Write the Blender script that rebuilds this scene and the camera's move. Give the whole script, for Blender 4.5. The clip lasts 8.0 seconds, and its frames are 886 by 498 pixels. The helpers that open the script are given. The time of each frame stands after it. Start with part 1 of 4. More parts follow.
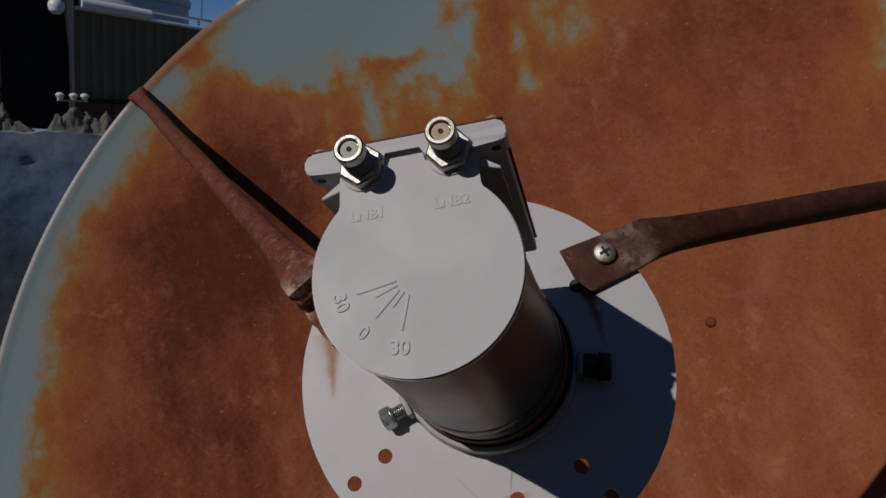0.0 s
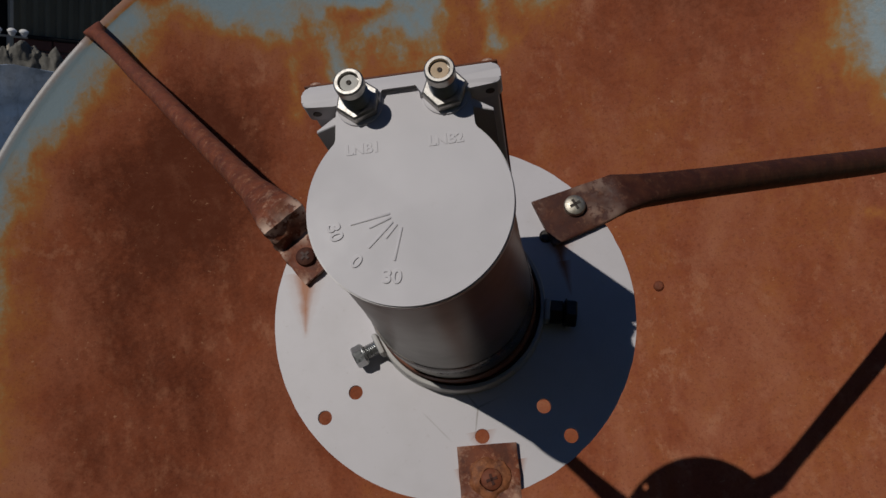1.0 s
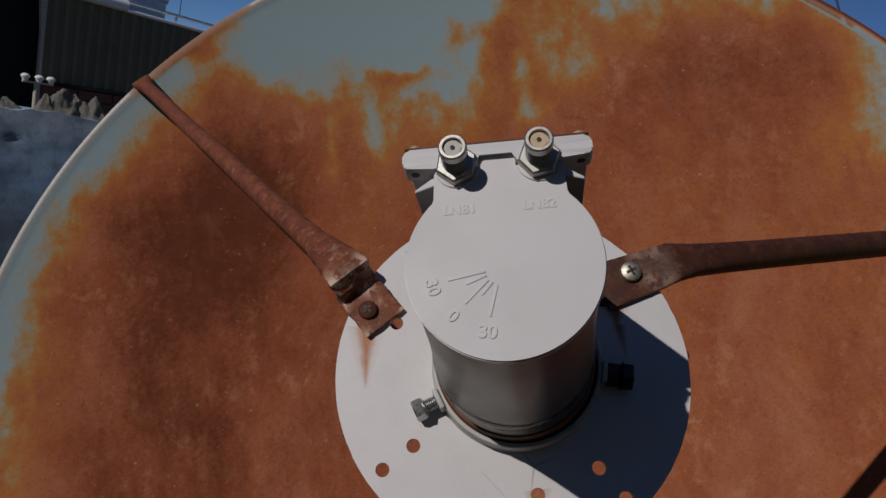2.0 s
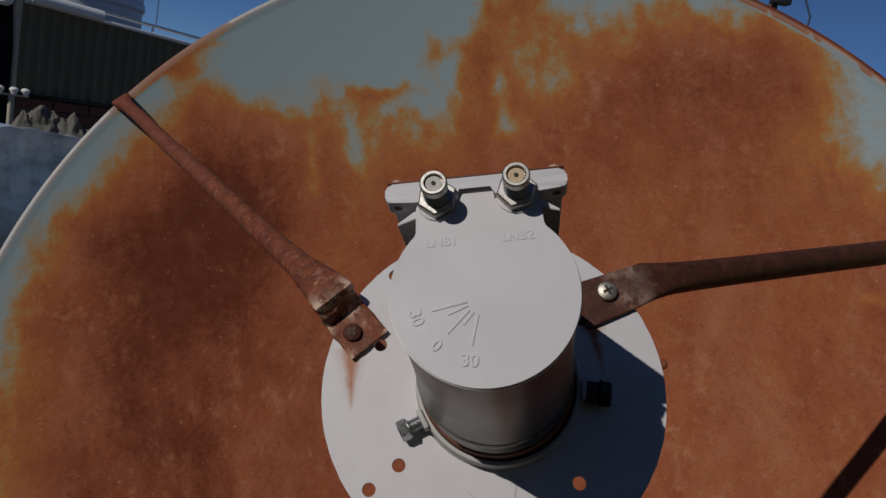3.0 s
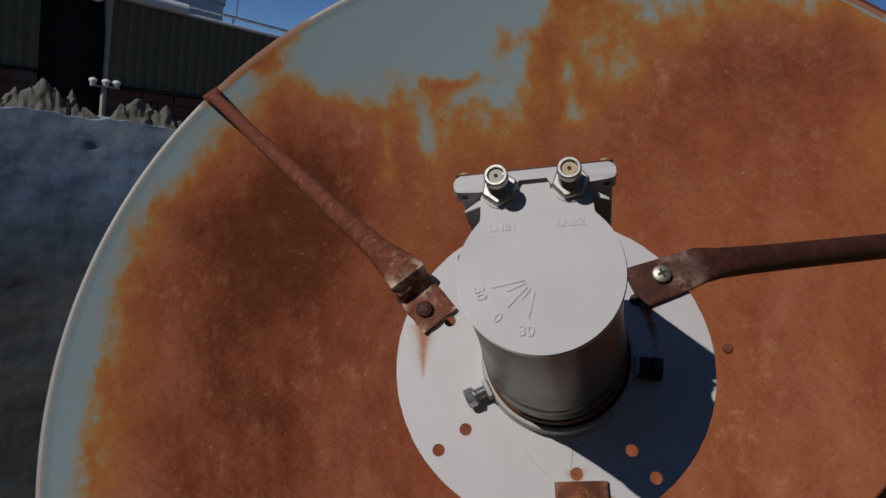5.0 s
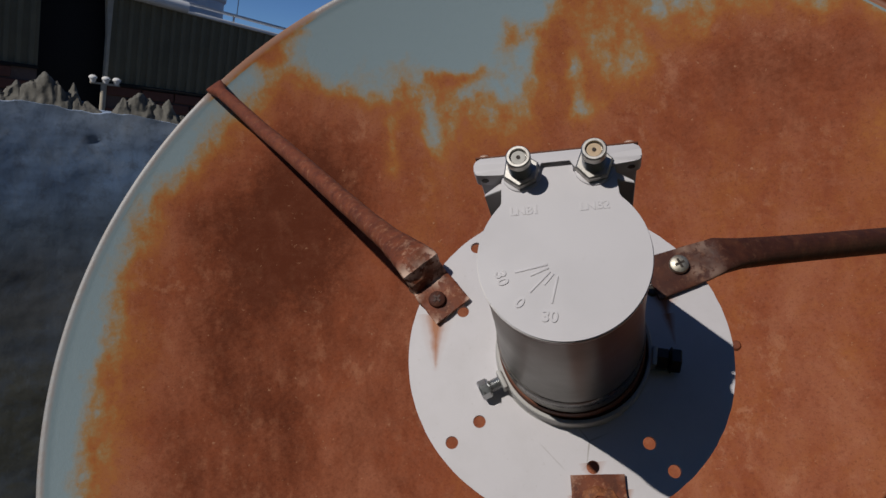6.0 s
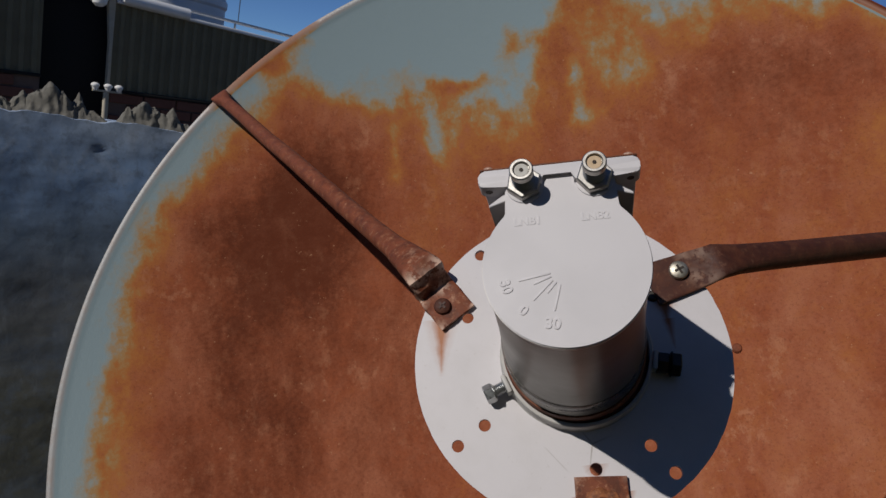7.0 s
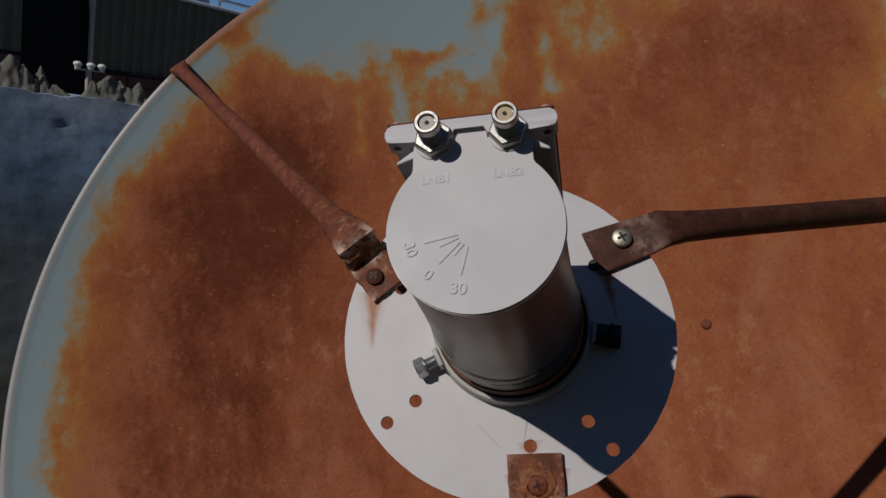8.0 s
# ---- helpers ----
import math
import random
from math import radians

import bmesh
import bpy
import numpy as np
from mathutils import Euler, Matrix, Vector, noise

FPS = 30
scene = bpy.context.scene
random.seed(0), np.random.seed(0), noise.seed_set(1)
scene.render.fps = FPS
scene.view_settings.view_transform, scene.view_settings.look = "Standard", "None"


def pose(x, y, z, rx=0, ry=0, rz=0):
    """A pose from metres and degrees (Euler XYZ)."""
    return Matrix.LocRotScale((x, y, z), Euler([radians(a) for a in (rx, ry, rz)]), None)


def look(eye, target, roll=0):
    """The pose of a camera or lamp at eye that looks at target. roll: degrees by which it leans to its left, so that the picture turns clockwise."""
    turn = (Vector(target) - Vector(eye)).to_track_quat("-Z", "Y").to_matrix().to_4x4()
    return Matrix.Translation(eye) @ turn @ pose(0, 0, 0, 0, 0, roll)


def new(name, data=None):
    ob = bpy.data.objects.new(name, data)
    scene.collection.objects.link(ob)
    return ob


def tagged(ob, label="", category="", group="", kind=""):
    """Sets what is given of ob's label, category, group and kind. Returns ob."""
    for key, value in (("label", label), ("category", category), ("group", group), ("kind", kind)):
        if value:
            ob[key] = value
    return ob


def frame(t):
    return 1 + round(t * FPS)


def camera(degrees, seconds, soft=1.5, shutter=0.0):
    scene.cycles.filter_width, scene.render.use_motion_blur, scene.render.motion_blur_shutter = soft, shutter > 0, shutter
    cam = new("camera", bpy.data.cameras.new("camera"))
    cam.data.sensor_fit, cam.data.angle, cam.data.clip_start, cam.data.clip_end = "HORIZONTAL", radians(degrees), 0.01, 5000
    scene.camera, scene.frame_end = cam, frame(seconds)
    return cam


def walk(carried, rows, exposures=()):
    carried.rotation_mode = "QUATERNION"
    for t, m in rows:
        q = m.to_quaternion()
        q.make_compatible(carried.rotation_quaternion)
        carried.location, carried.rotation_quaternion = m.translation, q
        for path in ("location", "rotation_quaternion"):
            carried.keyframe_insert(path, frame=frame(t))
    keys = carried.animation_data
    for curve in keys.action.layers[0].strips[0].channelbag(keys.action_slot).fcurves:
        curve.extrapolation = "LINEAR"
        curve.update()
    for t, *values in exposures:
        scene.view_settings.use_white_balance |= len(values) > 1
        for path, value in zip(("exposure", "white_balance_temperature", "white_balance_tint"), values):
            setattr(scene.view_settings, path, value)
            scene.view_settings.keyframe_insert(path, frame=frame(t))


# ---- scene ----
cam = camera(61.19, 8.0)
PATH = [
    (0, (-0.0262, -0.3347, 1.5051), (-0.0172, 0.6445, 1.3026), 4.36),
    (0.3, (-0.0231, -0.3478, 1.5025), (-0.0300, 0.6326, 1.3056), 4.70),
    (0.5, (-0.0208, -0.3467, 1.5043), (-0.0216, 0.6322, 1.3002), 4.81),
    (0.8, (-0.0346, -0.3432, 1.5069), (0.0028, 0.6278, 1.2707), 6.75),
    (1, (-0.0392, -0.3452, 1.4974), (0.0446, 0.6212, 1.2546), 7.90),
    (1.2, (-0.0454, -0.3425, 1.4902), (0.0981, 0.6256, 1.2849), 8.55),
    (1.5, (-0.0560, -0.3418, 1.4895), (0.0766, 0.6314, 1.3017), 8.55),
    (1.6, (-0.0582, -0.3415, 1.4940), (0.0617, 0.6354, 1.3174), 9.32),
    (2, (-0.0687, -0.3560, 1.4947), (-0.0007, 0.6279, 1.3289), 10.18),
    (2.2, (-0.0691, -0.3540, 1.4971), (0.0277, 0.6297, 1.3456), 11.26),
    (3.3, (-0.0717, -0.3673, 1.5052), (0.0166, 0.6168, 1.3511), 9.40),
    (3.5, (-0.0681, -0.3675, 1.5049), (0.0265, 0.6153, 1.3463), 9.82),
    (4, (-0.0617, -0.3753, 1.5048), (0.0182, 0.6005, 1.3017), 8.65),
    (4.5, (-0.0656, -0.3948, 1.5144), (-0.0400, 0.5848, 1.3149), 7.12),
    (5, (-0.0704, -0.4007, 1.5104), (-0.0699, 0.5816, 1.3233), 9.02),
    (5.2, (-0.0730, -0.3985, 1.5065), (-0.0757, 0.5836, 1.3216), 8.52),
    (6.3, (-0.0776, -0.3942, 1.5014), (-0.0743, 0.5878, 1.3128), 9.46),
    (6.5, (-0.0752, -0.3956, 1.5026), (-0.0752, 0.5860, 1.3118), 9.00),
    (7, (-0.0796, -0.4038, 1.5054), (-0.0806, 0.5795, 1.3235), 8.83),
    (7.5, (-0.0787, -0.3951, 1.5001), (-0.0463, 0.5890, 1.3258), 10.43),
    (7.8, (-0.0581, -0.3767, 1.4927), (-0.0548, 0.6041, 1.2980), 10.15),
    (7.9, (-0.0525, -0.3791, 1.4959), (-0.0479, 0.6014, 1.2994), 9.57),
    (8, (-0.0449, -0.3826, 1.4987), (-0.0334, 0.5963, 1.2946), 8.84),
]
EXPOSURE = [(0.0, -0.78), (0.5, -0.56), (1.0, -0.54), (2.0, -0.44), (3.5, -0.54), (4.5, -0.54), (5.0, -0.37), (6.5, -0.12), (7.0, -0.09), (7.5, -0.08), (8.0, -0.48)]
walk(cam, [(t, look(eye, target, roll)) for t, eye, target, roll in PATH], EXPOSURE)

# ---- light ----
SUN = Vector((-0.5913, -0.5416, 0.5975))
world = bpy.data.worlds.new("sky")
scene.world = world
world.use_nodes = True
wn = world.node_tree.nodes
sky = wn.new("ShaderNodeTexSky")
sky.sky_type, sky.sun_disc = "NISHITA", False
sky.sun_elevation = math.asin(SUN.z)
sky.sun_rotation = math.atan2(SUN.x, SUN.y)
sky.air_density, sky.dust_density, sky.ozone_density, sky.altitude = 0.75, 0.0, 9.0, 3000
world.node_tree.links.new(sky.outputs[0], wn["Background"].inputs[0])
wn["Background"].inputs[1].default_value = 0.066
sun = new("sun", bpy.data.lights.new("sun", "SUN"))
sun.data.energy, sun.data.angle, sun.data.color = 3.1, radians(0.53), (1.0, 0.955, 0.90)
sun.matrix_world = look(SUN * 20, (0, 0, 0))


# ---- materials ----
class Mat:
    """A node material with short helpers."""

    def __init__(self, name, rough=0.6, metal=0.0, scale=1.0, coords="Object"):
        self.m = bpy.data.materials.new(name)
        self.m.use_nodes = True
        self.t = self.m.node_tree
        self.b = self.t.nodes["Principled BSDF"]
        self.b.inputs["Roughness"].default_value = rough
        self.b.inputs["Metallic"].default_value = metal
        tc = self.node("ShaderNodeTexCoord")
        self.co = tc.outputs[coords]

    def node(self, kind):
        return self.t.nodes.new(kind)

    def link(self, a, b):
        self.t.links.new(a, b)

    def noise(self, scale, detail=4.0, rough=0.55, stretch=None, distort=0.0):
        n = self.node("ShaderNodeTexNoise")
        n.inputs["Scale"].default_value = scale
        n.inputs["Detail"].default_value = detail
        n.inputs["Roughness"].default_value = rough
        n.inputs["Distortion"].default_value = distort
        co = self.co
        if stretch:
            mp = self.node("ShaderNodeMapping")
            mp.inputs["Scale"].default_value = stretch
            self.link(co, mp.inputs["Vector"])
            co = mp.outputs[0]
        self.link(co, n.inputs["Vector"])
        return n.outputs["Fac"]

    def math(self, op, a, b=0.0, clamp=False):
        n = self.node("ShaderNodeMath")
        n.operation, n.use_clamp = op, clamp
        for k, v in ((0, a), (1, b)):
            if isinstance(v, (int, float)):
                n.inputs[k].default_value = v
            else:
                self.link(v, n.inputs[k])
        return n.outputs[0]

    def ramp(self, fac, stops, ease="LINEAR"):
        n = self.node("ShaderNodeValToRGB")
        n.color_ramp.interpolation = ease
        els = n.color_ramp.elements
        while len(els) < len(stops):
            els.new(0.5)
        for el, (pos, col) in zip(els, stops):
            el.position = pos
            el.color = (*col, 1) if not isinstance(col, (int, float)) else (col, col, col, 1)
        self.link(fac, n.inputs[0])
        return n.outputs[0]

    def mix(self, fac, a, b, how="MIX"):
        n = self.node("ShaderNodeMix")
        n.data_type, n.blend_type = "RGBA", how
        for k, v in ((0, fac), (6, a), (7, b)):
            if isinstance(v, (int, float)):
                n.inputs[k].default_value = v
            elif isinstance(v, tuple):
                n.inputs[k].default_value = (*v, 1)
            else:
                self.link(v, n.inputs[k])
        return n.outputs[2]

    def color(self, c):
        if isinstance(c, tuple):
            self.b.inputs["Base Color"].default_value = (*c, 1)
        else:
            self.link(c, self.b.inputs["Base Color"])
        return self

    def roughness(self, v):
        self.link(v, self.b.inputs["Roughness"])
        return self

    def bump(self, h, strength=0.3, distance=0.002):
        n = self.node("ShaderNodeBump")
        n.inputs["Strength"].default_value = strength
        n.inputs["Distance"].default_value = distance
        self.link(h, n.inputs["Height"])
        self.link(n.outputs[0], self.b.inputs["Normal"])
        return self


def dish_material():
    m = Mat("rusted_blue_grey_paint", 0.6)
    at = m.node("ShaderNodeAttribute")
    at.attribute_name = "rust"
    big = m.noise(6, 4, 0.55)
    mid = m.noise(24, 5, 0.6, (1.0, 0.5, 1.0))
    blot = m.noise(75, 6, 0.68)
    fine = m.noise(190, 6, 0.75)
    f = m.math("ADD", at.outputs["Fac"], m.math("MULTIPLY", m.math("SUBTRACT", big, 0.5), 0.26))
    # where paint gives way to rust the two lie in patches
    border = m.ramp(at.outputs["Fac"], [(0.18, 0.0), (0.38, 1.0), (0.55, 1.0), (0.72, 0.0)])
    f = m.math("ADD", f, m.math("MULTIPLY", m.math("SUBTRACT", mid, 0.5), m.math("ADD", 0.36, m.math("MULTIPLY", border, 0.20))))
    flake = m.noise(42, 5, 0.6, (1.0, 0.7, 1.0))
    f = m.math("ADD", f, m.math("MULTIPLY", m.math("SUBTRACT", flake, 0.5), m.math("MULTIPLY", border, 0.42)))
    f = m.math("ADD", f, m.math("MULTIPLY", m.math("SUBTRACT", blot, 0.5), 0.22))
    grit = m.math("ADD", 0.05, m.math("MULTIPLY", at.outputs["Fac"], 0.26))
    f = m.math("ADD", f, m.math("MULTIPLY", m.math("SUBTRACT", fine, 0.5), grit), True)
    col = m.ramp(f, [(0.26, (0.196, 0.264, 0.287)), (0.36, (0.235, 0.232, 0.195)), (0.45, (0.315, 0.184, 0.075)), (0.54, (0.345, 0.126, 0.036)),
                     (0.64, (0.298, 0.094, 0.034)), (0.76, (0.252, 0.069, 0.030)), (1.0, (0.112, 0.028, 0.012))])
    # pale bloom and scattered flecks on the old rust
    old = m.ramp(f, [(0.5, 0.0), (0.66, 1.0)])
    pale = m.ramp(m.noise(38, 9, 0.78), [(0.45, 0.0), (0.68, 1.0)])
    col = m.mix(m.math("MULTIPLY", m.math("MULTIPLY", pale, old), m.ramp(f, [(0.78, 0.36), (1.0, 0.15)])), col, (0.38, 0.142, 0.080))
    bloom = m.ramp(m.noise(11, 5, 0.62, (1.0, 0.6, 1.0), 0.4), [(0.50, 0.0), (0.68, 1.0)])
    col = m.mix(m.math("MULTIPLY", m.math("MULTIPLY", bloom, old), m.ramp(f, [(0.74, 0.42), (0.92, 0.0)])), col, (0.39, 0.160, 0.090))
    mottle = m.ramp(m.noise(46, 6, 0.72, (1.0, 0.7, 1.0)), [(0.53, 0.0), (0.64, 1.0)])
    where = m.ramp(m.noise(7, 4, 0.6), [(0.42, 0.15), (0.62, 1.0)])
    col = m.mix(m.math("MULTIPLY", m.math("MULTIPLY", mottle, where), m.math("MULTIPLY", old, m.ramp(f, [(0.72, 0.5), (0.92, 0.2)]))), col, (0.42, 0.190, 0.105))
    fleck = m.ramp(m.noise(170, 3, 0.6), [(0.67, 0.0), (0.75, 1.0)])
    col = m.mix(m.math("MULTIPLY", m.math("MULTIPLY", fleck, old), 0.55), col, (0.48, 0.25, 0.14))
    dark = m.ramp(m.noise(330, 5, 0.75), [(0.32, 1.0), (0.48, 0.0)])
    col = m.mix(m.math("MULTIPLY", m.math("MULTIPLY", dark, old), 0.4), col, (0.085, 0.024, 0.013))
    # the rolled lip has lost its blue coat: chalky primer, brushed with rust
    lip = m.node("ShaderNodeAttribute")
    lip.attribute_name = "lip"
    chalk = m.mix(m.ramp(m.noise(55, 5, 0.65), [(0.42, 0.0), (0.68, 0.6)]), (0.235, 0.228, 0.226), (0.25, 0.17, 0.13))
    chalk = m.mix(m.ramp(at.outputs["Fac"], [(0.15, 0.0), (0.5, 0.75)]), chalk, (0.36, 0.165, 0.095))
    col = m.mix(lip.outputs["Fac"], col, chalk)
    m.color(col)
    m.link(m.ramp(f, [(0.32, 0.5), (0.5, 0.10)]), m.b.inputs["Specular IOR Level"])
    m.roughness(m.ramp(f, [(0.3, 0.42), (0.5, 0.85)]))
    return m.bump(m.math("ADD", m.math("MULTIPLY", fine, 0.6), m.math("MULTIPLY", f, 0.6)), 0.3, 0.0012).m


def rust_material(name, a=(0.098, 0.032, 0.018), b=(0.055, 0.020, 0.014), c=(0.19, 0.08, 0.042), scale=1.0, worn=0.0):
    m = Mat(name, 0.72)
    turn = m.node("ShaderNodeMapping")
    turn.inputs["Rotation"].default_value = (0.7, 0.35, 1.15)
    m.link(m.co, turn.inputs["Vector"])
    m.co = turn.outputs[0]
    n1, n2, n3 = m.noise(110 * scale, 6, 0.68), m.noise(260 * scale, 5, 0.7), m.noise(70 * scale, 5, 0.65)
    col = m.mix(m.ramp(n1, [(0.30, 0.0), (0.70, 1.0)]), a, b)
    col = m.mix(m.math("MULTIPLY", m.ramp(n2, [(0.56, 0.0), (0.75, 1.0)]), 0.7), col, c)
    col = m.mix(m.math("MULTIPLY", m.ramp(n3, [(0.5, 0.0), (0.7, 1.0)]), 0.25), col, (0.20, 0.075, 0.032))
    if worn:
        # flaked to paler metal and darker scale where the end was hammered flat
        at = m.node("ShaderNodeAttribute")
        at.attribute_name = "wear"
        rub = m.math("MULTIPLY", at.outputs["Fac"], m.ramp(m.noise(130, 6, 0.72), [(0.53, 0.0), (0.66, 1.0)]))
        scab = m.math("MULTIPLY", at.outputs["Fac"], m.ramp(m.noise(85, 5, 0.7), [(0.50, 0.0), (0.62, 1.0)]))
        col = m.mix(m.math("MULTIPLY", scab, 0.8), col, (0.060, 0.022, 0.014))
        col = m.mix(m.math("MULTIPLY", rub, worn), col, (0.50, 0.29, 0.19))
        chip = m.node("ShaderNodeAttribute")
        chip.attribute_name = "chip"
        bare = m.math("MULTIPLY", chip.outputs["Fac"], m.ramp(m.noise(210, 4, 0.65), [(0.42, 0.0), (0.50, 1.0)]), True)
        col = m.mix(bare, col, (0.72, 0.51, 0.39))
    m.color(col)
    m.b.inputs["Specular IOR Level"].default_value = 0.25
    m.roughness(m.ramp(n2, [(0.3, 0.5), (0.7, 0.8)]))
    return m.bump(m.math("ADD", m.math("MULTIPLY", n1, 0.3), n2), 0.14, 0.0008).m


def paint_material(name, base, dirt=(0.42, 0.40, 0.36), rough=0.42, speck=0.25):
    m = Mat(name, rough)
    n1, n2 = m.noise(28, 5, 0.6), m.noise(190, 4, 0.65)
    col = m.mix(m.math("MULTIPLY", m.ramp(n1, [(0.48, 0.0), (0.8, 1.0)]), 0.3), base, dirt)
    col = m.mix(m.math("MULTIPLY", m.ramp(n2, [(0.64, 0.0), (0.78, 1.0)]), speck), col, (0.30, 0.27, 0.23))
    m.color(col)
    m.roughness(m.ramp(n1, [(0.3, rough - 0.06), (0.7, rough + 0.12)]))
    return m.bump(n2, 0.06, 0.0006).m


def plate_material(streaks):
    """White paint with rust that has run down from the screws, and grime round the collar."""
    m = Mat("white_paint_with_rust_runs", 0.5)
    sep = m.node("ShaderNodeSeparateXYZ")
    m.link(m.co, sep.inputs[0])
    x, y = sep.outputs[0], sep.outputs[1]
    n1, n2, n3 = m.noise(40, 5, 0.6), m.noise(260, 4, 0.7), m.noise(120, 4, 0.6)
    col = m.mix(m.math("MULTIPLY", m.ramp(n1, [(0.45, 0.0), (0.75, 1.0)]), 0.35), (0.580, 0.553, 0.563), (0.46, 0.435, 0.425))
    col = m.mix(m.math("MULTIPLY", m.ramp(n2, [(0.62, 0.0), (0.75, 1.0)]), 0.3), col, (0.36, 0.31, 0.27))
    for sx, sy, slope, wide, length, amount in streaks:
        # distance from a line that runs down the plate and narrows
        along = m.math("DIVIDE", m.math("SUBTRACT", sy, y), length, True)
        off = m.math("ABSOLUTE", m.math("SUBTRACT", m.math("SUBTRACT", x, sx), m.math("MULTIPLY", m.math("SUBTRACT", sy, y), slope)))
        off = m.math("ADD", off, m.math("MULTIPLY", m.math("SUBTRACT", n3, 0.5), wide * 0.5))
        band = m.math("SUBTRACT", 1.0, m.math("DIVIDE", off, m.math("MULTIPLY", m.math("SUBTRACT", 1.15, along), wide)), True)
        inside = m.math("MULTIPLY", m.math("GREATER_THAN", along, 0.0), m.math("SUBTRACT", 1.0, along, True))
        k = m.math("MULTIPLY", m.math("MULTIPLY", band, m.math("POWER", inside, 0.4)), amount, True)
        col = m.mix(k, col, (0.34, 0.115, 0.032))
    # fine cracks in the paint below the collar
    vor = m.node("ShaderNodeTexVoronoi")
    vor.feature = "DISTANCE_TO_EDGE"
    vor.inputs["Scale"].default_value = 42
    m.link(m.co, vor.inputs["Vector"])
    spot = m.math("ADD", m.math("POWER", m.math("DIVIDE", m.math("ADD", x, 0.002), 0.022), 2.0), m.math("POWER", m.math("DIVIDE", m.math("ADD", y, 0.050), 0.012), 2.0))
    line = m.math("MULTIPLY", m.ramp(m.math("ADD", vor.outputs["Distance"], m.math("MULTIPLY", m.math("SUBTRACT", n3, 0.5), 0.03)), [(0.0, 1.0), (0.022, 0.0)]), m.math("SUBTRACT", 1.0, spot, True))
    col = m.mix(m.math("MULTIPLY", line, 0.85), col, (0.24, 0.21, 0.18))
    m.color(col)
    return m.bump(n2, 0.08, 0.0006).m


def tube_material():
    m = Mat("smoked_polished_metal", 0.24, 0.75)
    n1, n2 = m.noise(18, 4, 0.6), m.noise(90, 4, 0.6)
    col = m.mix(m.ramp(n1, [(0.4, 0.0), (0.65, 1.0)]), (0.122, 0.113, 0.090), (0.092, 0.085, 0.068))
    m.color(m.mix(m.math("MULTIPLY", m.ramp(n2, [(0.66, 0.0), (0.72, 1.0)]), 0.5), col, (0.10, 0.09, 0.075)))
    return m.roughness(m.ramp(n1, [(0.3, 0.30), (0.7, 0.42)])).m


def metal_material(name, base, rough, worn=(0.2, 0.18, 0.16), amount=0.4, scale=1.0):
    m = Mat(name, rough, 1.0)
    n1, n2 = m.noise(160 * scale, 5, 0.6), m.noise(700 * scale, 3, 0.6)
    m.color(m.mix(m.math("MULTIPLY", m.ramp(n1, [(0.45, 0.0), (0.7, 1.0)]), amount), base, worn))
    m.roughness(m.ramp(n2, [(0.3, rough - 0.08), (0.7, rough + 0.14)]))
    return m.bump(n2, 0.1, 0.0003).m


def plain_material(name, base, rough=0.6, vary=0.25, scale=40.0, bump=0.1):
    m = Mat(name, rough)
    n = m.noise(scale, 5, 0.6)
    m.color(m.mix(n, tuple(v * (1 - vary) for v in base), tuple(min(1, v * (1 + vary)) for v in base)))
    return m.bump(n, bump, 0.002).m


def wall_material():
    m = Mat("weathered_blue_grey_limewash", 0.9)
    n1, n2, n3 = m.noise(6, 5, 0.62), m.noise(45, 7, 0.72), m.noise(22, 5, 0.65, (1.6, 1, 0.6))
    sep = m.node("ShaderNodeSeparateXYZ")
    m.link(m.co, sep.inputs[0])
    # limewash: palest at the wall's head, bluer below, darker and greyer lower down
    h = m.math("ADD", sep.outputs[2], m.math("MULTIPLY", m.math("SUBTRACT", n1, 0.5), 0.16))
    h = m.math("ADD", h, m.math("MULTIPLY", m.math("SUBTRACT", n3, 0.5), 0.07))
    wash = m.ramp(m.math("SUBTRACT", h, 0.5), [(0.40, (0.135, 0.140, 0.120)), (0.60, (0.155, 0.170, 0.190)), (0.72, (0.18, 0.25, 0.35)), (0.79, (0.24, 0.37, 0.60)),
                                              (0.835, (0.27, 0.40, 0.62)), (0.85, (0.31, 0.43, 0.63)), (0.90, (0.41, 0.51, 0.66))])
    col = m.mix(m.math("MULTIPLY", m.ramp(n2, [(0.50, 0.0), (0.66, 1.0)]), 0.45), wash, (0.085, 0.09, 0.10))
    col = m.mix(m.math("MULTIPLY", m.ramp(n3, [(0.57, 0.0), (0.70, 1.0)]), 0.3), col, (0.36, 0.42, 0.50))
    # flakes of newer whitewash hang on near the head, and long darker bands cross the face
    n4, n5 = m.noise(17, 6, 0.7, (1.0, 1.0, 0.7), 0.5), m.noise(5, 4, 0.6, (0.5, 1, 2.2))
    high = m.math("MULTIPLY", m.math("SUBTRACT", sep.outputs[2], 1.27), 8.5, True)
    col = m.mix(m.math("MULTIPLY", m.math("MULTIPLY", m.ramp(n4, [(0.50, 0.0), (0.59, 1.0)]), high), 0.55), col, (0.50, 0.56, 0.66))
    col = m.mix(m.math("MULTIPLY", m.ramp(n5, [(0.50, 0.0), (0.62, 1.0)]), 0.42), col, (0.08, 0.115, 0.18))
    col = m.mix(m.math("MULTIPLY", m.ramp(m.noise(26, 6, 0.66), [(0.48, 0.0), (0.62, 1.0)]), 0.4), col, (0.15, 0.20, 0.28))
    m.color(col)
    return m.bump(m.math("ADD", m.math("MULTIPLY", n2, 0.5), n4), 0.13, 0.006).m


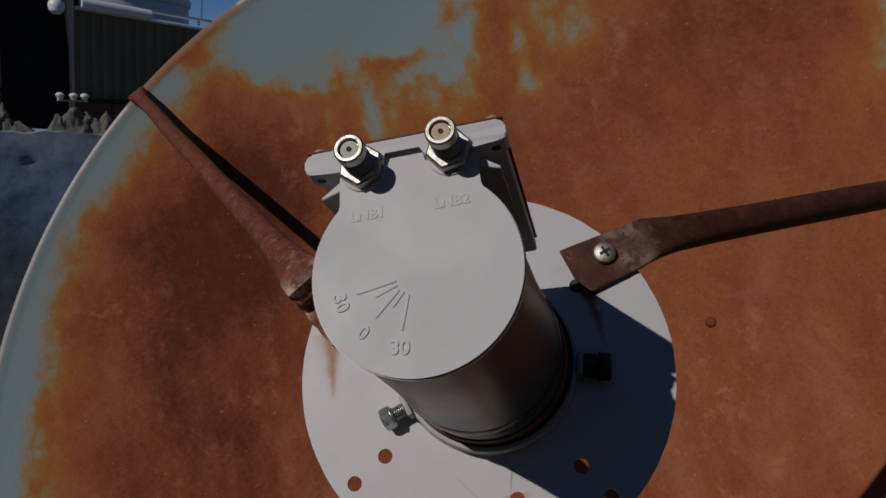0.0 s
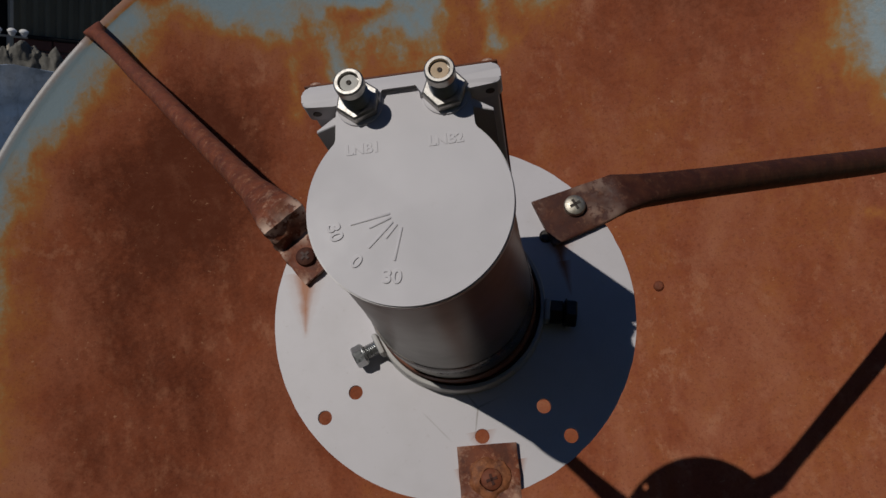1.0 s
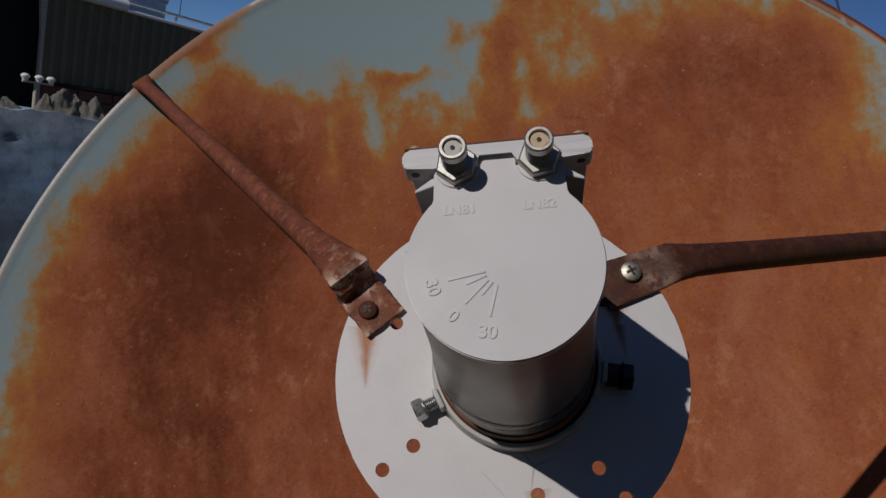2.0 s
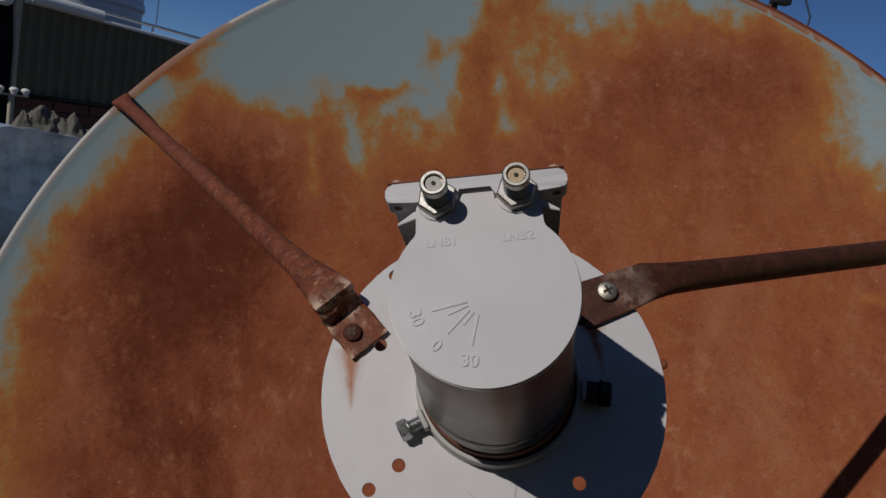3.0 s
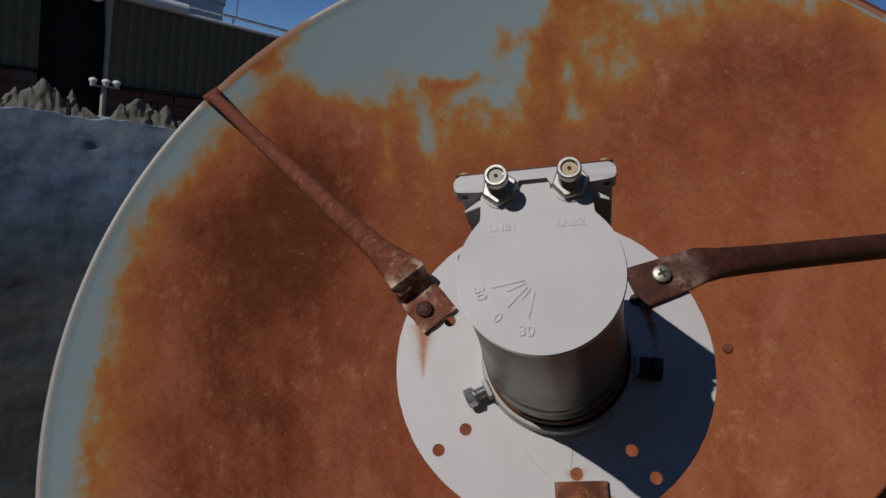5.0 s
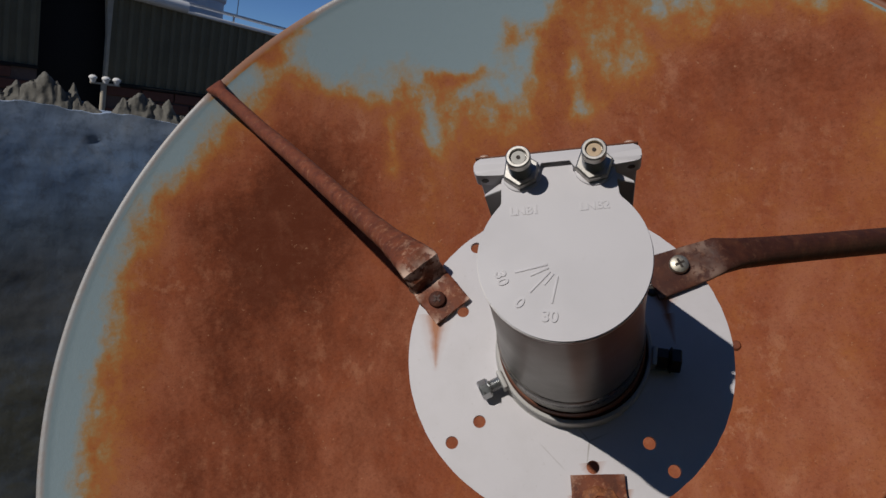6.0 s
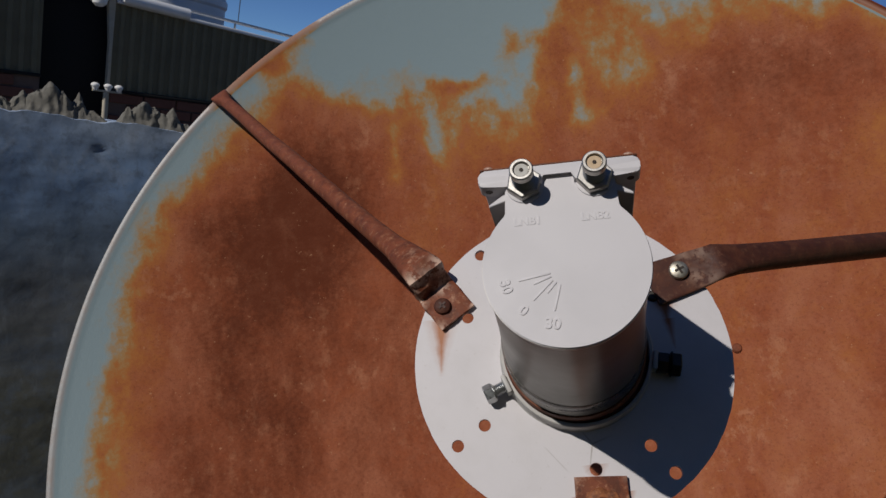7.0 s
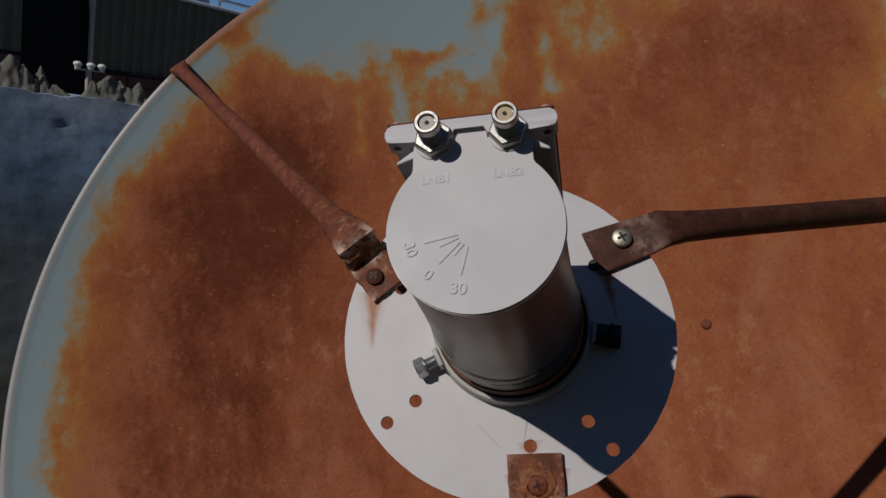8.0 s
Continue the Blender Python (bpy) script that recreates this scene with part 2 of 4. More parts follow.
def ground_material():
    m = Mat("stained_roof_concrete", 0.9)
    n1, n2 = m.noise(1.6, 6, 0.65), m.noise(30, 5, 0.65)
    col = m.mix(m.ramp(n1, [(0.35, 0.0), (0.65, 1.0)]), (0.16, 0.155, 0.145), (0.095, 0.095, 0.088))
    m.color(m.mix(m.math("MULTIPLY", m.ramp(n2, [(0.5, 0.0), (0.7, 1.0)]), 0.5), col, (0.22, 0.21, 0.195)))
    return m.bump(n2, 0.5, 0.006).m


M_DISH = dish_material()
M_STRUT = rust_material("dark_rust", (0.078, 0.023, 0.013), (0.042, 0.014, 0.010), (0.15, 0.058, 0.032), worn=0.16)
M_STRUT_B = rust_material("flaking_rust", (0.225, 0.062, 0.026), (0.105, 0.029, 0.015), (0.38, 0.17, 0.09), worn=0.7)
M_SCALE = rust_material("swollen_orange_rust", (0.34, 0.12, 0.045), (0.085, 0.026, 0.014), (0.46, 0.22, 0.10), 2.2)
M_RING = rust_material("orange_rust", (0.19, 0.065, 0.03), (0.10, 0.036, 0.022), (0.30, 0.13, 0.07))
M_PLATE = plate_material([(-0.0702, 0.0325, -0.09, 0.0105, 0.034, 0.5), (-0.0702, 0.0315, -0.09, 0.0056, 0.031, 1.4), (0.0572, 0.0300, -0.02, 0.0110, 0.015, 0.5), (0.0572, 0.0290, -0.02, 0.0062, 0.016, 1.6),
                          (0.0575, 0.0165, 0.03, 0.0036, 0.018, 1.0), (0.004, -0.058, 0.0, 0.007, 0.012, 0.7), (0.0185, -0.073, -0.03, 0.004, 0.010, 0.8), (-0.0085, -0.073, 0.0, 0.003, 0.010, 0.6)])
M_CAP = paint_material("light_grey_enamel", (0.552, 0.530, 0.540), (0.49, 0.475, 0.475), 0.52, 0.12)
M_RIM = paint_material("chipped_edge_enamel", (0.52, 0.50, 0.48), (0.16, 0.14, 0.12), 0.4, 0.95)
M_TUBE = tube_material()
M_BAND = metal_material("dark_reflection_metal", (0.05, 0.047, 0.042), 0.28, (0.12, 0.07, 0.045), 0.5)
# grimy white paint, its base darkened to deepen the collar's shaded wall
M_COLLAR = paint_material("white_paint_darkened_for_shade", (0.44, 0.425, 0.40), (0.22, 0.19, 0.16), 0.5, 0.6)
M_NICKEL = metal_material("nickel_plate", (0.42, 0.40, 0.37), 0.42, (0.17, 0.15, 0.13), 0.6)
M_ZINC = metal_material("zinc_plate", (0.46, 0.47, 0.47), 0.34, (0.26, 0.24, 0.21))
# near-black metal that carries shade in its colour
M_SHADED = metal_material("shade_dark_steel", (0.06, 0.055, 0.05), 0.45, (0.12, 0.06, 0.035))
M_SCREW = metal_material("dull_cream_zinc", (0.52, 0.48, 0.40), 0.5, (0.28, 0.22, 0.16), 0.7, 2.0)
M_LIDSCREW = plain_material("corroded_brass", (0.46, 0.27, 0.18), 0.35, 0.4, 500, 0.3)
M_GALV = metal_material("galvanised_steel", (0.62, 0.64, 0.66), 0.45, (0.4, 0.4, 0.42), 0.4, 0.1)
M_INSERT = plain_material("off_white_insulator", (0.43, 0.41, 0.37), 0.5, 0.1, 300)
M_INSERT_B = plain_material("tarnished_insulator", (0.50, 0.36, 0.22), 0.5, 0.2, 300)
M_PIN = plain_material("dark_pin_socket", (0.035, 0.022, 0.014), 0.6)
M_GASKET = plain_material("brown_gasket", (0.07, 0.035, 0.026), 0.7, 0.4, 200)
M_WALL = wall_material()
M_GROUND = ground_material()
M_RUBBLE = plain_material("grey_mortar_lumps", (0.135, 0.127, 0.108), 0.95, 0.6, 90, 0.8)
M_SHEET = plain_material("olive_brown_sheet_metal", (0.165, 0.142, 0.085), 0.8, 0.3, 6, 0.05)
M_BRICK = plain_material("red_brown_brick", (0.15, 0.06, 0.042), 0.9, 0.25, 30, 0.5)
M_MORTAR = plain_material("brick_mortar", (0.16, 0.11, 0.09), 0.95, 0.3, 60, 0.5)
M_DARK = plain_material("near_black", (0.012, 0.011, 0.010), 0.95)
M_POST = plain_material("pale_post_paint", (0.44, 0.39, 0.30), 0.7, 0.25, 30)
M_WHITE = plain_material("white_porcelain", (0.80, 0.79, 0.76), 0.25, 0.05, 60, 0.0)
M_TANK = plain_material("blue_grey_tank", (0.60, 0.63, 0.68), 0.55, 0.15, 5)
M_COPING = plain_material("white_coping", (0.72, 0.72, 0.72), 0.5, 0.15, 8)
M_BLACK = plain_material("black_plastic", (0.02, 0.02, 0.022), 0.5)
M_CABLE = plain_material("blue_grey_cable", (0.06, 0.09, 0.14), 0.6)
# yellow picked to warm the light that the unseen walls throw back
M_BOUNCE = plain_material("warm_bounce_yellow", (0.36, 0.325, 0.17), 0.9, 0.2, 12, 0.4)
M_TRUNK = plain_material("weathered_timber", (0.10, 0.075, 0.055), 0.9, 0.3, 20, 0.5)


# ---- building helpers ----
def rows3(r, o):
    return Matrix(((*r[0], o[0]), (*r[1], o[1]), (*r[2], o[2]), (0, 0, 0, 1)))


PLATE = rows3(((0.9577, -0.2315, -0.1708), (-0.0163, 0.5493, -0.8355), (0.2872, 0.8029, 0.5223)), (0, 0, 1.38))
DISH = PLATE @ rows3(((0.9959, -0.0046, -0.0908), (0.0, 0.9987, -0.0501), (0.0910, 0.0499, 0.9946)), (0.0137, 0.0560, -0.4958))
LNB = PLATE @ rows3(((0.99651, -0.00099, -0.08343), (0.0, 0.99993, -0.01186), (0.08343, 0.01182, 0.99644)),
                    (-0.00758, 0.00156, 0.14268)) @ pose(0, 0, 0, 0, 0, -4.42)
FOCAL, RADIUS = 0.5895, 0.5750


def done(bm, name, mat, smooth=30.0):
    me = bpy.data.meshes.new(name)
    bmesh.ops.recalc_face_normals(bm, faces=bm.faces)
    bm.to_mesh(me)
    bm.free()
    if smooth:
        me.polygons.foreach_set("use_smooth", [True] * len(me.polygons))
        me.set_sharp_from_angle(angle=radians(smooth))
    me.materials.append(mat)
    return me


def thing(name, m, label, category, group="", kind=""):
    ob = new(name)
    ob.empty_display_size = 0.05
    ob.matrix_world = m
    return tagged(ob, label, category, group, kind)


def part(name, bm, mat, parent, label="", m=None, smooth=30.0):
    """Links a bmesh as one mesh under a thing or a part; m is its place in the parent's own frame."""
    ob = new(name, done(bm, name, mat, smooth))
    ob.parent = parent
    if m is not None:
        ob.matrix_basis = m
    if label:
        ob["label"] = label
    return ob


def solid(name, bm, mat, m, label, category, kind="", group="", smooth=30.0):
    ob = new(name, done(bm, name, mat, smooth))
    ob.matrix_world = m
    return tagged(ob, label, category, group, kind)


def revolve(profile, n=64, closed=False):
    bm = bmesh.new()
    rings = []
    for r, z in profile:
        if r < 1e-7:
            rings.append([bm.verts.new((0, 0, z))])
        else:
            rings.append([bm.verts.new((r * math.cos(k * math.tau / n), r * math.sin(k * math.tau / n), z)) for k in range(n)])
    pairs = list(zip(rings, rings[1:])) + ([(rings[-1], rings[0])] if closed else [])
    for a, b in pairs:
        for k in range(n):
            j = (k + 1) % n
            loop = [a[k % len(a)], a[j % len(a)], b[j % len(b)], b[k % len(b)]]
            loop = list(dict.fromkeys(loop))
            if len(loop) > 2:
                bm.faces.new(loop)
    return bm


def prism(points, z0, z1, bevel=0.0, segs=2):
    bm = bmesh.new()
    low = [bm.verts.new((x, y, z0)) for x, y in points]
    top = [bm.verts.new((x, y, z1)) for x, y in points]
    bm.faces.new(low[::-1])
    lid = bm.faces.new(top)
    n = len(points)
    for k in range(n):
        bm.faces.new((low[k], low[(k + 1) % n], top[(k + 1) % n], top[k]))
    if bevel:
        bmesh.ops.bevel(bm, geom=list(lid.edges), offset=bevel, segments=segs, affect="EDGES", profile=0.5)
    return bm


def box(x0, x1, y0, y1, z0, z1, bevel=0.0, segs=2):
    bm = bmesh.new()
    bmesh.ops.create_cube(bm, size=1)
    for v in bm.verts:
        v.co = Vector((x0 if v.co.x < 0 else x1, y0 if v.co.y < 0 else y1, z0 if v.co.z < 0 else z1))
    if bevel:
        bmesh.ops.bevel(bm, geom=list(bm.edges), offset=bevel, segments=segs, affect="EDGES", profile=0.5)
    return bm


def loft(stations, n=20, closed=True):
    """A skin over oval sections: (centre, side, lift, half width, half height, squareness)."""
    bm = bmesh.new()
    rings = []
    for c, side, lift, w, h, sq in stations:
        ring = []
        for k in range(n):
            a = k * math.tau / n
            ca, sa = math.cos(a), math.sin(a)
            e = 2.0 / sq
            px = math.copysign(abs(ca) ** e, ca) * w
            py = math.copysign(abs(sa) ** e, sa) * h
            ring.append(bm.verts.new(Vector(c) + side * px + lift * py))
        rings.append(ring)
    for a, b in zip(rings, rings[1:]):
        for k in range(n):
            bm.faces.new((a[k], a[(k + 1) % n], b[(k + 1) % n], b[k]))
    if closed:
        bm.faces.new(rings[0][::-1])
        bm.faces.new(rings[-1])
    return bm


def pipe(points, radius, n=10):
    pts = [Vector(p) for p in points]
    st = []
    for k, p in enumerate(pts):
        d = (pts[min(k + 1, len(pts) - 1)] - pts[max(k - 1, 0)]).normalized()
        side = d.cross(Vector((0.13, 0.21, 0.97))).normalized()
        st.append((p, side, side.cross(d), radius, radius, 2))
    return loft(st, n)


def hexagon(r, turn=0.0):
    return [(r * math.cos(turn + k * math.tau / 6), r * math.sin(turn + k * math.tau / 6)) for k in range(6)]


# ---- ground and parapet ----
gb = bmesh.new()
bmesh.ops.create_grid(gb, x_segments=40, y_segments=40, size=1500)
ground = solid("ground", gb, M_GROUND, pose(0, 0, 0), "stained grey concrete flat roof floor", "ground", "structure")

WALL = pose(-0.62, 0.86, 0, 0, 0, 33)
wb = bmesh.new()
NX, NZ = 700, 240
grid = []
for i in range(NX + 1):
    u = -3.0 + 6.0 * i / NX
    col = []
    for j in range(NZ + 1):
        z = (1.399 - 0.024 * max(-0.5, min(0.5, u))) * j / NZ
        dent = 0.0028 * noise.fractal(Vector((u * 7, 3.1, z * 7)), 0.8, 2.1, 4) + 0.001 * noise.noise(Vector((u * 1.9, 8.0, z * 1.9)))
        dent -= 0.006 * math.exp(-(((u + 0.056) / 0.0048) ** 2 + ((z - 1.352) / 0.004) ** 2))
        edge = 0.006 * noise.noise(Vector((u * 14, 1.7, 0))) + 0.004 * noise.noise(Vector((u * 45, 5.7, 0))) if j == NZ else 0
        col.append(wb.verts.new((u, -dent, z + edge)))
    grid.append(col)
back = [[wb.verts.new((-3.0 + 6.0 * i / NX, 0.14, z)) for z in (0, 1.394 - 0.024 * max(-0.5, min(0.5, -3.0 + 6.0 * i / NX)))] for i in range(NX + 1)]
for i in range(NX):
    for j in range(NZ):
        wb.faces.new((grid[i][j], grid[i + 1][j], grid[i + 1][j + 1], grid[i][j + 1]))
    wb.faces.new((grid[i][NZ], grid[i + 1][NZ], back[i + 1][1], back[i][1]))
    wb.faces.new((back[i][0], back[i][1], back[i + 1][1], back[i + 1][0]))
for i in (0, NX):
    wb.faces.new([*grid[i], back[i][1], back[i][0]])
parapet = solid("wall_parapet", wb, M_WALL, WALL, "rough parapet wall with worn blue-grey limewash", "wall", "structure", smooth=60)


def mortar_ridge(peaks, seed, label):
    """Set mortar left standing on the parapet in a jagged comb; peaks are (u, height, half width)."""
    u0, u1 = min(u - w for u, _, w in peaks), max(u + w for u, _, w in peaks)
    nu, nv = int((u1 - u0) / 0.0016), 36
    bm = bmesh.new()
    grid = []
    for i in range(nu + 1):
        u = u0 + (u1 - u0) * i / nu
        line = []
        for j in range(nv + 1):
            v = -1 + 2 * j / nv
            h = 0.0
            for k, (pu, ph, pw) in enumerate(peaks):
                lean = 0.25 * math.sin(k * 2.1 + seed)
                d = math.hypot((u - pu) / pw, (v - lean) * 0.85)
                h = max(h, ph * max(0.0, 1 - d) ** 0.7)
            p = Vector((u * 48, v * 2.0 + seed * 3.3, h * 48))
            h *= 1 + 0.30 * noise.noise(p * 0.9)
            rough = 0.0034 * noise.noise(p * 1.7) + 0.0022 * noise.noise(p * 4.3) + 0.0012 * noise.noise(p * 9.0)
            rim = min(1.0, 6 * min(i, nu - i) / nu, 3 * min(j, nv - j) / nv)
            line.append(bm.verts.new((u, 0.05 + 0.040 * v + 0.006 * noise.noise(p * 1.9 + Vector((9, 4, 2))), max(0.0, h + 0.004 + rough) * rim - 0.008)))
        grid.append(line)
    for i in range(nu):
        for j in range(nv):
            bm.faces.new((grid[i][j], grid[i + 1][j], grid[i + 1][j + 1], grid[i][j + 1]))
    bm.faces.new([*[g[0] for g in grid], *grid[-1][1:], *[g[-1] for g in grid[-2::-1]], *grid[0][-2:0:-1]])
    lift = 1.399 - 0.024 * (u0 + u1) / 2
    return solid("mortar_ridge", bm, M_RUBBLE, WALL @ pose(0, 0, lift), label, "rubble", "", "mortar ridges on the parapet", 25)


mortar_ridge([(-0.170, 0.036, 0.022), (-0.132, 0.049, 0.052), (-0.112, 0.040, 0.032), (-0.0865, 0.036, 0.016), (-0.066, 0.015, 0.036), (-0.205, 0.024, 0.026)], 1,
             "jagged grey mortar ridge with one tall peak")
mortar_ridge([(-0.0143, 0.038, 0.021), (0.014, 0.047, 0.036), (0.036, 0.037, 0.036), (0.0628, 0.036, 0.020), (0.086, 0.016, 0.030)], 4,
             "jagged grey mortar ridge, crumbling along the parapet")
mortar_ridge([(-0.33, 0.030, 0.03), (-0.285, 0.040, 0.035), (-0.245, 0.022, 0.02)], 7, "low grey mortar ridge on the parapet")

# plain unseen walls added behind the eye to block sky and bounce warm light
solid("wall_unseen_rear", box(-3.5, 2.8, -1.90, -1.70, 0, 2.6), M_BOUNCE, pose(0, 0, 0), "plain pale yellow wall, added out of view to block sky", "wall", "structure")
solid("wall_unseen_side", box(2.6, 2.8, -1.695, 2.2, 0, 2.6), M_BOUNCE, pose(0, 0, 0), "plain pale yellow side wall, added out of view to bounce light", "wall", "structure")

# ---- shed behind the parapet ----
SHED = pose(-2.3476, 4.5947, 0, 0, 0, 43.2)
FALL = -0.0439  # the shed's eaves run downhill


def sheet_panel(u0, u1, z0, z1, label):
    """Box-profile sheet: flat pans with raised ribs."""
    bm = bmesh.new()
    pitch, line = 0.0695, []
    u = u0
    while u < u1:
        for du, y in ((0.0, 0.0), (0.030, 0.0), (0.038, -0.013), (0.060, -0.013)):
            if u + du < u1:
                line.append((u + du, y))
        u += pitch
    line.append((u1, 0.0))
    low = [(bm.verts.new((a, b, z0)), bm.verts.new((a, b + 0.004, z0))) for a, b in line]
    top = [(bm.verts.new((a, b, z1 + FALL * a)), bm.verts.new((a, b + 0.004, z1 + FALL * a))) for a, b in line]
    for k in range(len(line) - 1):
        bm.faces.new((low[k][0], low[k + 1][0], top[k + 1][0], top[k][0]))
        bm.faces.new((low[k][1], top[k][1], top[k + 1][1], low[k + 1][1]))
        bm.faces.new((top[k][0], top[k + 1][0], top[k + 1][1], top[k][1]))
        bm.faces.new((low[k][0], low[k][1], low[k + 1][1], low[k + 1][0]))
    for e in (0, -1):
        bm.faces.new((low[e][0], top[e][0], top[e][1], low[e][1]))
    return part("sheet_panel", bm, M_SHEET, shed, label, smooth=0)


def sloped(bm):
    """Leans a part so that it follows the falling eaves."""
    for v in bm.verts:
        v.co.z += FALL * v.co.x
    return bm


shed = thing("shed", SHED, "dark olive sheet-metal shed on a red brick base, doorway open", "shed")
sheet_panel(-0.075, 0.965, 1.305, 1.8434, "ribbed olive-brown sheet panel")
sheet_panel(0.965, 2.4, 1.305, 1.8434, "ribbed olive-brown sheet panel")
sheet_panel(-1.9, -0.49, 1.341, 2.05, "ribbed olive-brown sheet panel")
part("lintel", box(-0.49, -0.075, 0.0, 0.06, 1.965, 2.065, 0.004), M_SHEET, shed)
part("fascia", sloped(box(-1.92, -0.05, -0.05, 0.12, 2.056, 2.10, 0.006)), M_COPING, shed, "white painted fascia board")
part("bottom_rail", box(-0.075, 2.4, -0.026, 0.05, 1.284, 1.303, 0.003), M_DARK, shed, "black steel bottom rail")
part("bottom_rail", box(-1.9, -0.49, -0.026, 0.05, 1.320, 1.339, 0.003), M_DARK, shed, "black steel bottom rail")
part("door_post", prism([(-0.098, 1.05), (-0.079, 1.05), (-0.079, 1.60), (-0.072, 1.95), (-0.128, 1.95), (-0.099, 1.60)], -0.03, 0.012, 0.003), M_POST, shed,
     "pale painted door post, wider at its head", pose(0, 0, 0, 90, 0, 0))
part("white_gutter", sloped(pipe([(-0.045, -0.05, 1.884), (0.17, -0.05, 1.884), (0.39, -0.05, 1.882)], 0.036, 16)), M_COPING, shed, "short white gutter pipe")
part("coping", sloped(box(-0.07, 2.4, -0.03, 0.10, 1.8454, 1.868, 0.006)), M_COPING, shed, "white coping strip")
# solid near-black block and reveals colour in the dark of the unlit doorway
part("doorway_dark", box(-0.60, 0.05, 0.10, 1.6, 0.0, 2.04), M_DARK, shed, "near-black block standing in for the unlit interior")
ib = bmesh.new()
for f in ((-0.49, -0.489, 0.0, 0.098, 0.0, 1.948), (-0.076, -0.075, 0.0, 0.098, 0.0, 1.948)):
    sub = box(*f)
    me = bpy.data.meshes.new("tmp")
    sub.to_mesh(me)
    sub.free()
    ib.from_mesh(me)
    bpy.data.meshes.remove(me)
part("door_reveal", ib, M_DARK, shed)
part("base_wall", box(-0.075, 2.4, 0.004, 0.12, 0.0, 1.284), M_MORTAR, shed)
part("base_wall", box(-1.9, -0.49, 0.004, 0.12, 0.0, 1.320), M_MORTAR, shed)
part("side_wall", box(-1.9, -1.82, 0.13, 3.0, 0.0, 2.04), M_MORTAR, shed)
part("rear_wall", box(-1.81, 2.4, 2.92, 3.0, 0.0, 1.72), M_MORTAR, shed)
part("side_wall", box(2.32, 2.4, 0.13, 2.91, 0.0, 1.72), M_MORTAR, shed)

# lamp post with three porcelain knobs in front of the doorway
stand = thing("insulator_post", SHED @ pose(-0.1164, -0.10, 0), "slim pale post carrying three white porcelain insulators", "post")
part("post", revolve([(0, 0), (0.017, 0), (0.015, 1.29), (0, 1.29)], 14), M_POST, stand, m=pose(-0.014, 0, 0))
part("crossbar", box(-0.095, 0.085, -0.008, 0.008, 1.282, 1.294, 0.002), M_POST, stand)
for x in (-0.079, 0.0, 0.066):
    kb = revolve([(0, -0.022), (0.012, -0.022), (0.017, -0.012), (0.021, 0.0), (0.026, 0.006), (0.026, 0.014), (0.018, 0.022), (0.008, 0.026), (0, 0.026)], 16)
    part("insulator", kb, M_WHITE, stand, "white porcelain insulator", pose(x, 0, 1.311))
lamp = thing("door_lamp", SHED @ pose(-0.19, -0.06, 1.85), "white globe lamp hanging in the shed doorway", "lamp")
part("globe", revolve([(0, -0.05), (0.022, -0.046), (0.041, -0.028), (0.049, 0.0), (0.044, 0.024), (0.028, 0.042), (0.022, 0.046), (0, 0.046)], 28), M_WHITE, lamp)
part("holder", revolve([(0, 0.0465), (0.022, 0.0465), (0.022, 0.075), (0.008, 0.08), (0.008, 0.12), (0, 0.12)], 18), M_BLACK, lamp, "black lamp holder")

# tank and pipe above the shed's lower roof
tank = thing("water_tank", SHED @ pose(0.54, 1.0, 0), "light grey cylindrical water tank behind the shed wall", "tank")
part("barrel", revolve([(0, 1.60), (0.50, 1.60), (0.54, 1.63), (0.54, 2.0), (0.555, 2.02), (0.555, 2.06), (0.54, 2.08), (0.54, 2.5), (0.50, 2.54), (0, 2.58)], 48), M_TANK, tank)
for a in range(4):
    part("leg", box(-0.04, 0.04, -0.04, 0.04, 0.0, 1.598, 0.004), M_POST, tank, m=pose(0.38 * math.cos(a * 1.571 + 0.78), 0.38 * math.sin(a * 1.571 + 0.78), 0))
rail = thing("pipe_rail", SHED @ pose(0, 0.06, 0), "thin grey pipe rail along the shed coping", "pipe")
part("pipe", pipe([(-0.05, 0, 1.924), (0.6, 0, 1.894), (1.2, 0, 1.868), (2.35, 0, 1.818)], 0.011), M_GALV, rail)
for u in (0.0, 0.78, 1.56, 2.3):
    part("bracket", sloped(box(u - 0.006, u + 0.006, -0.006, 0.006, 1.866, 1.914, 0.001)), M_GALV, rail)
wire = thing("hanging_wire", SHED @ pose(0.80, 0.06, 0), "thin green-grey wire rising from the pipe rail", "wire")
part("strand", pipe([(0, 0, 1.886), (0.004, 0, 2.3), (-0.003, 0, 2.9), (0.01, 0.3, 3.6)], 0.0035, 6), M_CABLE, wire)

# brick courses of the shed's base, where they show above the parapet
bk = box(0, 0.215, -0.014, 0.004, 0, 0.062, 0.004, 1)
BRICK = done(bk, "brick", M_BRICK, 0)
for u0, u1, top in ((-0.075, 1.30, 1.282), (-1.30, -0.49, 1.318)):
    for row in range(4):
        z = top - 0.072 * (row + 1) + 0.008
        u = u0 + (0.1125 if row % 2 else 0.0)
        while u + 0.215 < u1:
            ob = new("brick", BRICK)
            ob.parent = shed
            ob.matrix_basis = pose(u, random.uniform(-0.002, 0.002), z)
            u += 0.225

# utility post behind the dish
UPOST = pose(2.27, 4.60, 0)
upost = thing("utility_post", UPOST, "weathered timber utility post with a black terminal box and cable", "post")
part("post", revolve([(0, 0), (0.035, 0), (0.028, 3.2), (0, 3.2)], 16), M_TRUNK, upost)
part("terminal_box", box(-0.06, 0.06, -0.13, -0.05, 2.66, 2.86, 0.01), M_BLACK, upost, "black plastic terminal box")
